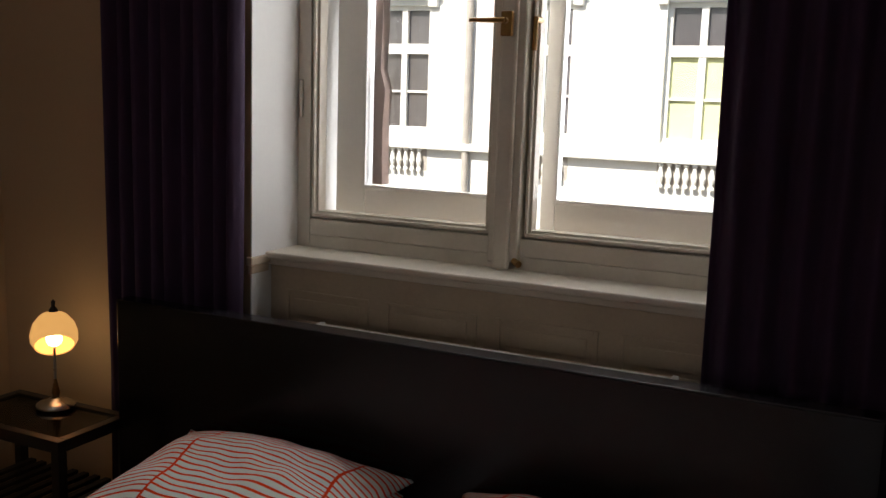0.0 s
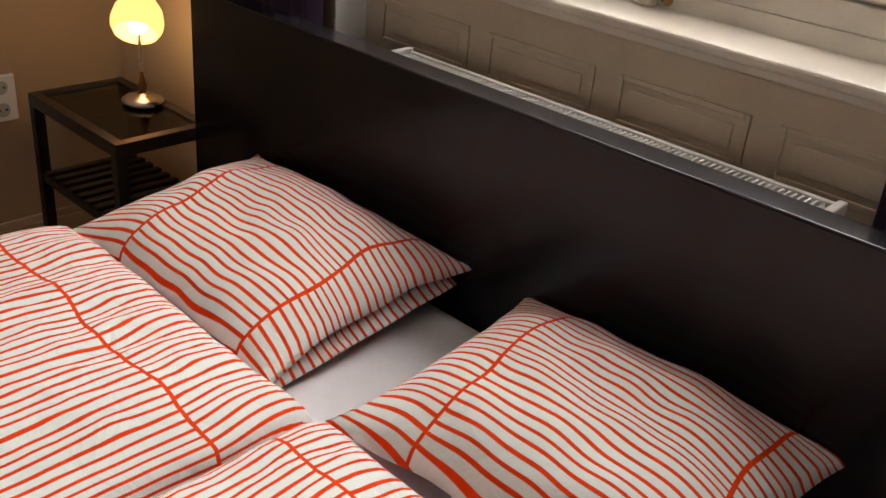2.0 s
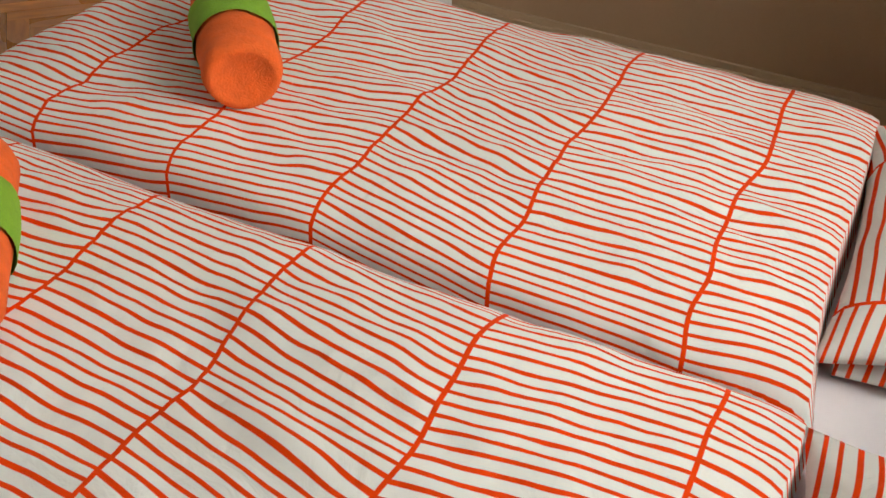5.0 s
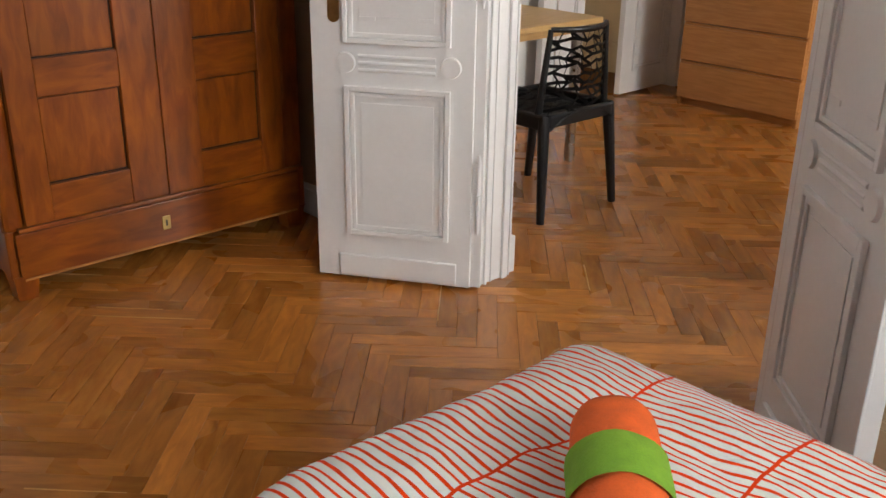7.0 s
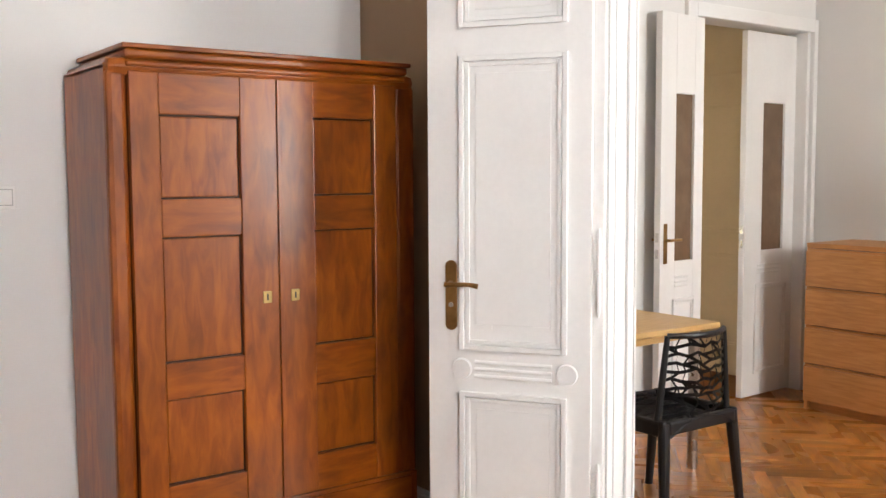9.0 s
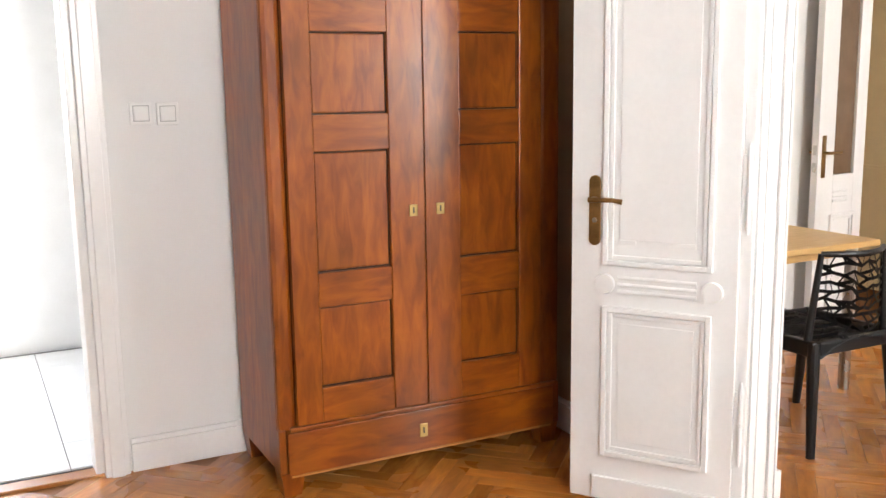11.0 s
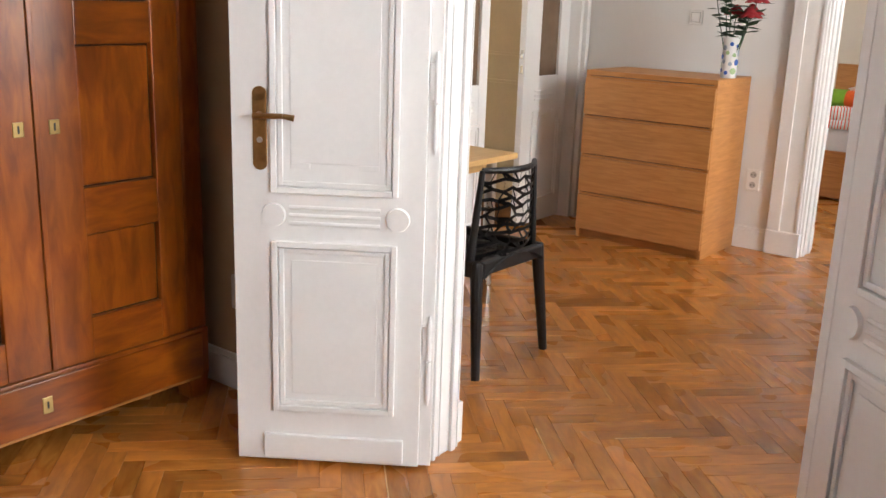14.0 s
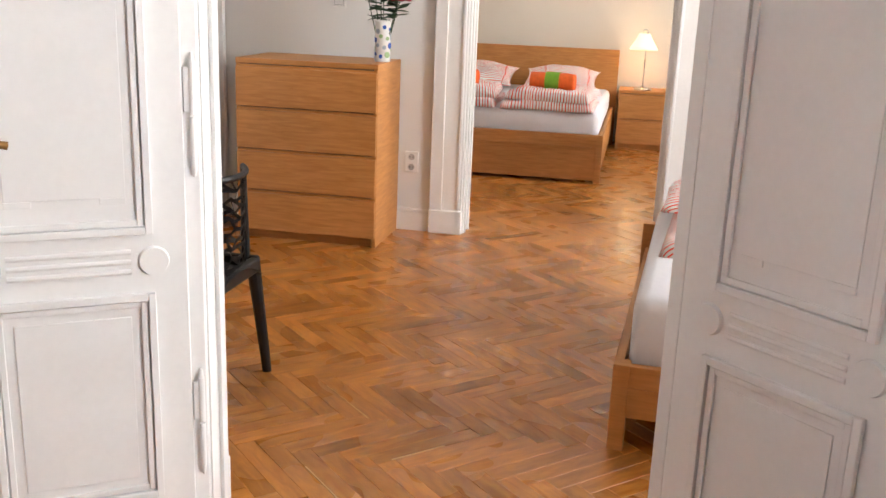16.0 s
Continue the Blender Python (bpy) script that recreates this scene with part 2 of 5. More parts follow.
M_DARK = mat("black_brown_veneer", (0.006, 0.005, 0.006), 0.22, var=0.25, scale=3, fine=60, bump=0.02, stretch=(1, 1, 12), spec=0.3)
M_BLACK = mat("black_stained_wood", (0.012, 0.009, 0.007), 0.4, var=0.2)
M_CHAIR = mat("black_plastic", (0.006, 0.006, 0.007), 0.4, var=0.1)
M_CURT = mat("purple_curtain_cloth", (0.030, 0.010, 0.035), 0.95, var=0.2, scale=3, fine=300, bump=0.1)
M_SHEET = mat("white_sheet", (0.76, 0.74, 0.76), 0.9, var=0.03, scale=7, fine=40, bump=0.25)
M_DUVET = stripes("striped_duvet_cotton", 0.30, 45, 3.0, 0.257)
M_DUVET2 = stripes("striped_duvet_cotton_b", 0.305, 45, 11.0, 0.235)
M_PILLOW = stripes("striped_pillow_cotton", 0.40, 52, 5.0, 0.15)
M_PILLOW2 = stripes("striped_pillow_cotton_b", 0.40, 52, 8.0, 0.16)
M_ORANGE = mat("orange_terry", (0.80, 0.13, 0.02), 0.95, var=0.15, scale=30, fine=260, bump=0.5)
M_GREEN = mat("green_terry", (0.20, 0.40, 0.03), 0.95, var=0.15, scale=30, fine=260, bump=0.5)
M_BRASS = mat("aged_brass", (0.30, 0.17, 0.06), 0.35, 0.9, var=0.25, scale=20)
M_STEEL = mat("brushed_steel", (0.55, 0.53, 0.50), 0.28, 1.0, var=0.1)
M_PLASTIC = mat("white_plastic", (0.78, 0.77, 0.75), 0.4, var=0.02)
M_RAD = mat("radiator_enamel", (0.72, 0.71, 0.67), 0.4, var=0.05)
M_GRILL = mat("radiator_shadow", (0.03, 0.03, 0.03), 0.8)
M_GLASS = glass("clear_glass")
M_SMOKE = glass("table_glass", (0.75, 0.8, 0.76))
M_BROWNGLASS = mat("brown_ribbed_glass", (0.16, 0.10, 0.06), 0.2, var=0.2, scale=10, fine=200, bump=0.2)
M_SHADE = glow("lit_glass_shade", (1.0, 0.52, 0.16), 0.4)
M_BULB = glow("lamp_bulb_glow", (1.0, 0.80, 0.50), 3.5)
M_SHADE2 = glow("lit_fabric_shade", (1.0, 0.72, 0.40), 0.14)
M_FACADE = mat("facade_plaster", (0.80, 0.78, 0.72), 0.9, var=0.06, scale=0.8, fine=20)
M_FGLASS = mat("dark_window_glass", (0.085, 0.08, 0.082), 0.15, var=0.3, scale=2)
M_BLIND = mat("yellow_blind", (0.62, 0.64, 0.36), 0.8)
M_STONE = mat("balustrade_stone", (0.42, 0.38, 0.33), 0.9, var=0.2)
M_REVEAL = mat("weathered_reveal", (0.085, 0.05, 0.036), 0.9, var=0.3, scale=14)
M_ASPHALT = mat("asphalt", (0.05, 0.05, 0.05), 0.9)
M_TILE = mat("white_tile", (0.78, 0.78, 0.78), 0.2, var=0.04)
M_HALL = mat("hall_wall", (0.58, 0.47, 0.30), 0.9, var=0.06)
M_RED = mat("rose_petal", (0.32, 0.01, 0.015), 0.7)
M_LEAF = mat("dark_leaf", (0.02, 0.06, 0.02), 0.6, var=0.3)
M_DOT = [mat("dot_blue", (0.04, 0.12, 0.45), 0.3), mat("dot_green", (0.35, 0.50, 0.25), 0.3), mat("dot_grey", (0.35, 0.42, 0.50), 0.3)]
# Grey carries the shade of socket hollows and of gaps round rockers.
M_RECESS = mat("recess_shade_grey", (0.42, 0.41, 0.40), 0.5, var=0.05)
# Near-black caps stand in for the dark inside pin holes and keyholes.
M_DARKHOLE = mat("socket_hole", (0.03, 0.03, 0.03), 0.6)


# ---- mesh helpers ----
BASE = Matrix.Identity(4)
BED = Matrix.Translation((-0.17, -0.2, 0)) @ Matrix.Scale(0.9, 4)  # the sleeping corner by the window


def thing(name, label, category, loc=(0, 0, 0), rz=0, group=""):
    e = new(name)
    e.empty_display_size = 0.1
    e.matrix_world = BASE @ pose(*loc, 0, 0, rz)
    tagged(e, label, category, group)
    return e


def finish(name, bm, material, smooth=False):
    me = bpy.data.meshes.new(name)
    bmesh.ops.recalc_face_normals(bm, faces=bm.faces)
    bm.to_mesh(me)
    bm.free()
    me.materials.append(material)
    if smooth:
        for p in me.polygons:
            p.use_smooth = True
    return me


def part(name, bm, material, parent=None, label="", smooth=False, at=None):
    ob = new(name, finish(name, bm, material, smooth))
    if parent is not None:
        ob.parent = parent
    if at is not None:
        ob.matrix_basis = at
    if label:
        tagged(ob, label)
    return ob


def structure(name, bm, material, label, category, smooth=False):
    return tagged(part(name, bm, material, None, "", smooth), label, category, "", "structure")


def box(bm, x0, x1, y0, y1, z0, z1, bevel=0.0, m=None):
    x0, x1, y0, y1, z0, z1 = min(x0, x1), max(x0, x1), min(y0, y1), max(y0, y1), min(z0, z1), max(z0, z1)
    r = bmesh.ops.create_cube(bm, size=1)
    vs = r["verts"]
    for v in vs:
        v.co = Vector((x0 + (v.co.x + 0.5) * (x1 - x0), y0 + (v.co.y + 0.5) * (y1 - y0), z0 + (v.co.z + 0.5) * (z1 - z0)))
        if m is not None:
            v.co = m @ v.co
    if bevel:
        es = list({e for v in vs for e in v.link_edges})
        bmesh.ops.bevel(bm, geom=es, offset=bevel, segments=2, affect="EDGES", profile=0.5)
    return bm


def cube(*a, **k):
    return box(bmesh.new(), *a, **k)


def rod(bm, p, q, r0, r1=None, n=12):
    p, q = Vector(p), Vector(q)
    d = q - p
    m = Matrix.Translation((p + q) / 2) @ d.to_track_quat("Z", "Y").to_matrix().to_4x4()
    bmesh.ops.create_cone(bm, cap_ends=True, segments=n, radius1=r0, radius2=r0 if r1 is None else r1, depth=d.length, matrix=m)
    return bm


def lathe(bm, prof, x=0, y=0, z=0, n=28):
    """Turns a profile of (radius, height) about the z axis."""
    rings = [[bm.verts.new((x + r * math.cos(2 * math.pi * i / n), y + r * math.sin(2 * math.pi * i / n), z + h)) for i in range(n)] for r, h in prof]
    for a, b in zip(rings, rings[1:]):
        for i in range(n):
            bm.faces.new((a[i], a[(i + 1) % n], b[(i + 1) % n], b[i]))
    return bm


def frame_ring(bm, x0, x1, z0, z1, w, y0, y1, bevel=0.002):
    """A rectangular frame in the xz plane, its members w wide."""
    box(bm, x0, x0 + w, y0, y1, z0, z1, bevel)
    box(bm, x1 - w, x1, y0, y1, z0, z1, bevel)
    box(bm, x0 + w, x1 - w, y0, y1, z0, z0 + w, bevel)
    box(bm, x0 + w, x1 - w, y0, y1, z1 - w, z1, bevel)
    return bm


# ---- structure ----
WX = -1.69      # inner face of the bedroom's door wall
LX = -1.85      # its face in the living room
BY = -4.65      # bedroom back wall
FY = -0.056     # window wall
WO = 0.394      # its outer face
CZ = 3.2
FX = -5.06      # living room's end wall
SY = -4.68      # living room's side wall
D0, D1, DH = -3.235, -2.07, 2.45   # double door opening

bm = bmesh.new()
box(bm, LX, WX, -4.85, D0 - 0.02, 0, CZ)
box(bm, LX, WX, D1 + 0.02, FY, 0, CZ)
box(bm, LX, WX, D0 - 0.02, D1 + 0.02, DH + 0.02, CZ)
structure("wall_west", bm, M_CREAM, "plain cream-brown wall with double door opening", "wall")
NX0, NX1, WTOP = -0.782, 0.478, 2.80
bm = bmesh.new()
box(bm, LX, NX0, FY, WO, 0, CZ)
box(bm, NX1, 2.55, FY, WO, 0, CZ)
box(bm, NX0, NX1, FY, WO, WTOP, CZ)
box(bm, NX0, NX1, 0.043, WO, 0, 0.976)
structure("wall_north", bm, M_CREAM, "cream-brown window wall with deep niche", "wall")
for x0, x1 in ((NX0, NX0 + 0.004), (NX1 - 0.004, NX1)):
    structure("trim", cube(x0, x1, FY - 0.002, WO - 0.01, 0, WTOP), M_WALL, "white painted side of the window niche", "reveal")
bm = bmesh.new()
BD0, BD1, BDH = 0.09, 0.92, 2.06
box(bm, LX + 0.18, BD0, BY - 0.15, BY, 0, CZ)
box(bm, BD1, 2.55, BY - 0.15, BY, 0, CZ)
box(bm, BD0, BD1, BY - 0.15, BY, BDH, CZ)
structure("wall_south", bm, M_WALL, "white painted back wall with bathroom doorway", "wall")
structure("wall_east", cube(2.4, 2.55, BY, FY, 0, CZ), M_WALL, "plain white painted wall", "wall")
bm = bmesh.new()
box(bm, -9.4, 2.6, -6.7, WO, CZ, CZ + 0.12)
structure("ceiling", bm, M_CEIL, "plain white painted ceiling", "ceiling")
# living room
FO0, FO1 = -3.19, -2.06
bm = bmesh.new()
box(bm, FX - 0.2, FX, SY - 0.15, FO0, 0, CZ)
box(bm, FX - 0.2, FX, FO1, FY, 0, CZ)
box(bm, FX - 0.2, FX, FO0, FO1, 2.5, CZ)
structure("wall_living_west", bm, M_WALL, "painted wall with wide doorway to bedroom", "wall")
HX0, HX1 = -5.01, -3.88
bm = bmesh.new()
box(bm, FX, HX0, SY - 0.15, SY, 0, CZ)
box(bm, HX1, LX, SY - 0.15, SY, 0, CZ)
box(bm, HX0, HX1, SY - 0.15, SY, 2.3, CZ)
structure("wall_living_south", bm, M_WALL, "painted wall with glazed double door", "wall")
bm = bmesh.new()
for a, b in ((-9.4, -7.7), (-6.3, -4.0), (-2.6, LX)):
    box(bm, a, b, FY, WO, 0, CZ)
for a, b in ((-7.7, -6.3), (-4.0, -2.6)):
    box(bm, a, b, FY, WO, 0, 0.95)
    box(bm, a, b, FY, WO, 2.8, CZ)
structure("wall_street", bm, M_WALL, "painted street wall with window openings", "wall")
structure("wall_far", cube(-9.4, -9.22, SY - 0.15, FY, 0, CZ), M_WARM, "cream painted wall behind a bed", "wall")
structure("wall_far_south", cube(-9.22, FX - 0.2, SY - 0.15, SY, 0, CZ), M_WALL, "plain painted side wall", "wall")
# hall behind the glazed door
bm = bmesh.new()
# Split to leave an invented opening for the hallway fill lamp.
bm = bmesh.new()
box(bm, FX, -3.2, -6.1, -6.0, 0, CZ)
box(bm, -2.4, LX, -6.1, -6.0, 0, CZ)
box(bm, -3.2, -2.4, -6.1, -6.0, 0, 0.95)
box(bm, -3.2, -2.4, -6.1, -6.0, 2.2, CZ)
structure("wall_hall", bm, M_HALL, "beige hallway wall with an added unseen opening", "wall")
structure("wall_hall_east", cube(LX, LX + 0.16, -6.1, -4.85, 0, CZ), M_HALL, "beige hallway end wall", "wall")
structure("wall_hall_west", cube(FX - 0.2, FX, -6.1, SY - 0.15, 0, CZ), M_HALL, "beige hallway end wall in shade", "wall")
# bathroom
# The opening in the far wall is added for the fill lamp.
bm = bmesh.new()
box(bm, -1.0, 0.3, -6.7, -6.6, 0, CZ)
box(bm, 1.4, 2.4, -6.7, -6.6, 0, CZ)
box(bm, 0.3, 1.4, -6.7, -6.6, 0, 0.9)
box(bm, 0.3, 1.4, -6.7, -6.6, 2.2, CZ)
box(bm, -1.1, -1.0, -6.7, BY - 0.15, 0, CZ)
box(bm, 2.4, 2.5, -6.7, BY - 0.15, 0, CZ)
structure("wall_bathroom", bm, M_TILE, "white tiled bathroom walls", "wall")
bath = structure("floor_bathroom", cube(-1.0, 2.4, -6.6, BY - 0.075, -0.05, 0.004), M_GRILL, "white tiled bathroom floor", "floor")
floor = structure("floor", cube(-9.4, 2.55, -6.6, WO, -0.12, -0.006), M_SUB, "oak herringbone parquet floor", "floor")


# ---- trim ----
def skirting(x0, y0, x1, y1, nx, ny, paint=M_TRIM, label="white painted wooden baseboard"):
    """Baseboard along a wall from one point to the other; (nx, ny) points into the room."""
    t, h = 0.018, 0.13
    bm = bmesh.new()
    for w, z0, z1 in ((t, 0, h - 0.02), (t * 0.6, h - 0.02, h)):
        box(bm, min(x0, x1, x0 + nx * w, x1 + nx * w), max(x0, x1, x0 + nx * w, x1 + nx * w), min(y0, y1, y0 + ny * w, y1 + ny * w), max(y0, y1, y0 + ny * w, y1 + ny * w), z0, z1, 0.002)
    return structure("baseboard", bm, paint, label, "baseboard")


skirting(WX, BY, WX, D0 - 0.1, 1, 0)
skirting(WX, D1 + 0.1, WX, FY, 1, 0, M_SKIRT, "cream-brown wooden baseboard")
skirting(LX + 0.2, BY, BD0 - 0.1, BY, 0, 1)
skirting(BD1 + 0.1, BY, 2.4, BY, 0, 1)
skirting(2.4, BY, 2.4, FY, -1, 0)
skirting(FX, SY, FX, FO0 - 0.2, 1, 0)
skirting(HX1 + 0.08, SY, LX, SY, 0, 1)
skirting(FX, FO1 + 0.2, FX, FY, 1, 0)
skirting(-9.22, SY, -9.22, FY, 1, 0)


def casing_x(name, face, depth, y0, y1, h, w, label):
    """Door lining and architraves for an opening in a wall at right angles to x."""
    bm = bmesh.new()
    box(bm, face - depth, face, y0 - 0.02, y0 + 0.012, 0, h, 0.003)
    box(bm, face - depth, face, y1 - 0.012, y1 + 0.02, 0, h, 0.003)
    box(bm, face - depth, face, y0 + 0.012, y1 - 0.012, h - 0.012, h + 0.02, 0.003)
    for a, b, t in ((0.028, 0.040, 0.010), (0.062, 0.068, 0.005), (0.115, 0.140, 0.012), (0.152, 0.158, 0.006)):
        box(bm, face - b, face - a, y0 + 0.012, y0 + 0.012 + t, 0, h - 0.03, 0.002)
        box(bm, face - b, face - a, y1 - 0.012 - t, y1 - 0.012, 0, h - 0.03, 0.002)
    for f, s in ((face, 1), (face - depth, -1)):
        for k, (a, b, t) in enumerate(((0.0, w, 0.022), (w * 0.62, w, 0.034), (0.012, 0.03, 0.03))):
            box(bm, f, f + s * t, y0 - b, y0 - a, 0, h + b, 0.003)
            box(bm, f, f + s * t, y1 + a, y1 + b, 0, h + b, 0.003)
            box(bm, f, f + s * t, y0 - a, y1 + a, h + a, h + b, 0.003)
        for yy in (y0 - w, y1):
            box(bm, f, f + s * 0.04, yy - 0.004, yy + w + 0.004, 0, 0.14, 0.004)
    return structure(name, bm, M_TRIM, label, "door frame")


casing_x("door_frame_1", WX, WX - LX, D0, D1, DH, 0.085, "white painted door lining with moulded architrave")
casing_x("door_frame_2", FX, 0.2, FO0, FO1, 2.5, 0.19, "white painted wide doorway lining with moulded architrave")
bm = bmesh.new()
for x0, x1 in ((BD0 - 0.09, BD0), (BD1, BD1 + 0.09)):
    box(bm, x0, x1, BY, BY + 0.03, 0, BDH + 0.09, 0.004)
    box(bm, x0 + 0.02, x1 - 0.02, BY + 0.03, BY + 0.04, 0, BDH + 0.07, 0.003)
box(bm, BD0, BD1, BY, BY + 0.03, BDH, BDH + 0.09, 0.004)
box(bm, BD0 - 0.005, BD0 + 0.03, BY - 0.15, BY - 0.002, 0, BDH, 0.003)
box(bm, BD1 - 0.03, BD1 + 0.005, BY - 0.15, BY - 0.002, 0, BDH, 0.003)
structure("door_frame_3", bm, M_TRIM, "white painted bathroom door frame", "door frame")
bm = bmesh.new()
for x0, x1 in ((HX0 - 0.08, HX0), (HX1, HX1 + 0.08)):
    box(bm, x0 + (0.04 if x0 < HX0 else 0), x1, SY, SY + 0.03, 0, 2.38, 0.004)
    box(bm, x1 if x0 < HX0 else x0 - 0.03, x1 + 0.03 if x0 < HX0 else x0, SY - 0.15, SY, 0, 2.3, 0.003)
box(bm, HX0, HX1, SY, SY + 0.03, 2.3, 2.38, 0.004)
structure("door_frame_4", bm, M_TRIM, "white painted hallway door frame", "door frame")
structure("threshold", cube(BD0, BD1, BY - 0.075, BY, -0.006, 0.012, 0.003), M_PARQ_I, "worn oak threshold strip", "threshold")


# ---- double door leaves ----
def moulded_panel(bm, u0, u1, z0, z1, y, s, depth=0.012):
    """Raised frame moulding and a field on a leaf's face at y; s is the side it faces."""
    for k, (w, o, t) in enumerate(((0.017, 0.0, 0.014), (0.014, 0.020, 0.008))):
        a0, a1, b0, b1 = u0 + o, u1 - o, z0 + o, z1 - o
        box(bm, a0, a0 + w, y, y + s * t, b0, b1, 0.002)
        box(bm, a1 - w, a1, y, y + s * t, b0, b1, 0.002)
        box(bm, a0 + w, a1 - w, y, y + s * t, b0, b0 + w, 0.002)
        box(bm, a0 + w, a1 - w, y, y + s * t, b1 - w, b1, 0.002)


def door_leaf(name, label, w, h, handle_at, loc, rz):
    """Old panelled leaf along +x from its hinge, both faces moulded."""
    d = thing(name, label, "door", loc, rz)
    t = 0.021
    part("leaf", cube(0.036, w, -t, t, 0.012, h, 0.003), M_TRIM, d)
    part("rebate", cube(0.0, 0.036, -t, 0.008, 0.012, h, 0.002), M_TRIM, d)
    part("meeting_strip", cube(w - 0.012, w + 0.012, -t - 0.008, -t, 0.02, h, 0.003), M_TRIM, d)
    for s in (1, -1):
        y = s * t
        x0, x1 = 0.112, w - 0.112
        for z0, z1 in ((0.178, 0.698), (0.838, 1.792), (1.882, 2.32)):
            bm = bmesh.new()
            moulded_panel(bm, x0, x1, z0, z1, y, s)
            f0, f1, fz = x0 + 0.055, x1 - 0.055, z0 + 0.055
            if z1 - z0 > 0.8:
                # field with a stepped lower edge
                fz = z0 + 0.085
                box(bm, f0, f0 + 0.055, y, y + s * 0.004, fz - 0.014, fz, 0.001)
                box(bm, f1 - 0.055, f1, y, y + s * 0.004, fz - 0.014, fz, 0.001)
            box(bm, f0, f1, y, y + s * 0.004, fz, z1 - 0.055, 0.0015)
            part("panel", bm, M_TRIM, d)
        for k in range(3):
            z = 0.750 + k * 0.023
            part("rib", rod(bmesh.new(), (x0 + 0.05, y, z), (x1 - 0.05, y, z), 0.0065, n=8), M_TRIM, d)
        for x in (x0, x1 - 0.006):
            bm = bmesh.new()
            rod(bm, (x, y - s * 0.004, 0.773), (x, y + s * 0.010, 0.773), 0.036, 0.032, 24)
            part("rosette", bm, M_TRIM, d)
        part("kick_board", cube(x0 - 0.03, x1 + 0.03, y, y + s * 0.014, 0.022, 0.100, 0.004), M_TRIM, d)
    for z in (0.235, 0.985, 2.05):
        bm = bmesh.new()
        rod(bm, (0.014, t - 0.004, z), (0.014, t - 0.004, z + 0.115), 0.007, n=12)
        rod(bm, (0.014, t - 0.004, z + 0.120), (0.014, t - 0.004, z + 0.235), 0.008, n=12)
        for zz, e in ((z, -0.022), (z + 0.235, 0.022)):
            rod(bm, (0.014, t - 0.004, zz), (0.014, t - 0.004, zz + e), 0.007, 0.003, 10)
        box(bm, 0.014, 0.034, t - 0.010, t - 0.002, z + 0.125, z + 0.225, 0.002)
        part("hinge", bm, M_TRIM, d)
    if handle_at:
        for s in (1, -1):
            y = s * t
            bm = bmesh.new()
            box(bm, handle_at - 0.020, handle_at + 0.020, y, y + s * 0.006, 0.92, 1.112, 0.002)
            for zz in (0.92, 1.112):
                rod(bm, (handle_at, y, zz), (handle_at, y + s * 0.006, zz), 0.020, n=18)
            p = part("handle_plate", bm, M_BRASS, d, "aged brass handle plate")
            bm = bmesh.new()
            rod(bm, (handle_at, y, 1.055), (handle_at, y + s * 0.05, 1.055), 0.009, 0.008)
            rod(bm, (handle_at + 0.008, y + s * 0.046, 1.055), (handle_at - 0.075, y + s * 0.05, 1.058), 0.009, 0.007)
            rod(bm, (handle_at - 0.075, y + s * 0.05, 1.058), (handle_at - 0.105, y + s * 0.044, 1.052), 0.007, 0.009)
            part("lever", bm, M_BRASS, p)
            bm = bmesh.new()
            rod(bm, (handle_at, y, 0.985), (handle_at, y + s * 0.011, 0.985), 0.008)
            part("keyhole", bm, M_STEEL, p)
    return d


LEAFW = 0.583
door_leaf("door_1", "white panelled double-door leaf standing open, brass lever handle", LEAFW, 2.42, LEAFW - 0.082, (-1.678, -3.193, 0), -55.6)
door_leaf("door_2", "white panelled double-door leaf standing open, without handle", LEAFW, 2.42, 0, (-1.672, -2.107, 0), 46.7)


# ---- bedroom window ----
BASE = BED
NX0, NX1, WTOP, FY = -0.68, 0.72, 3.11, 0.16   # in the corner's own measure
win = tagged(thing("window_1", "old white double casement window, closed, with brass handle", "window"), kind="structure")
bm = bmesh.new()
frame_ring(bm, NX0 + 0.005, NX1 - 0.005, 1.10, WTOP - 0.003, 0.045, 0.385, 0.46)
box(bm, NX0 + 0.05, NX1 - 0.05, 0.385, 0.45, 1.145, 1.195, 0.004)
part("window_frame", bm, M_FRAME, win)
bm = bmesh.new()
box(bm, -0.032, 0.058, 0.36, 0.50, 1.125, WTOP - 0.05, 0.006)
box(bm, -0.012, 0.038, 0.345, 0.36, 1.11, WTOP - 0.05, 0.008)
part("mullion", bm, M_FRAME, win)
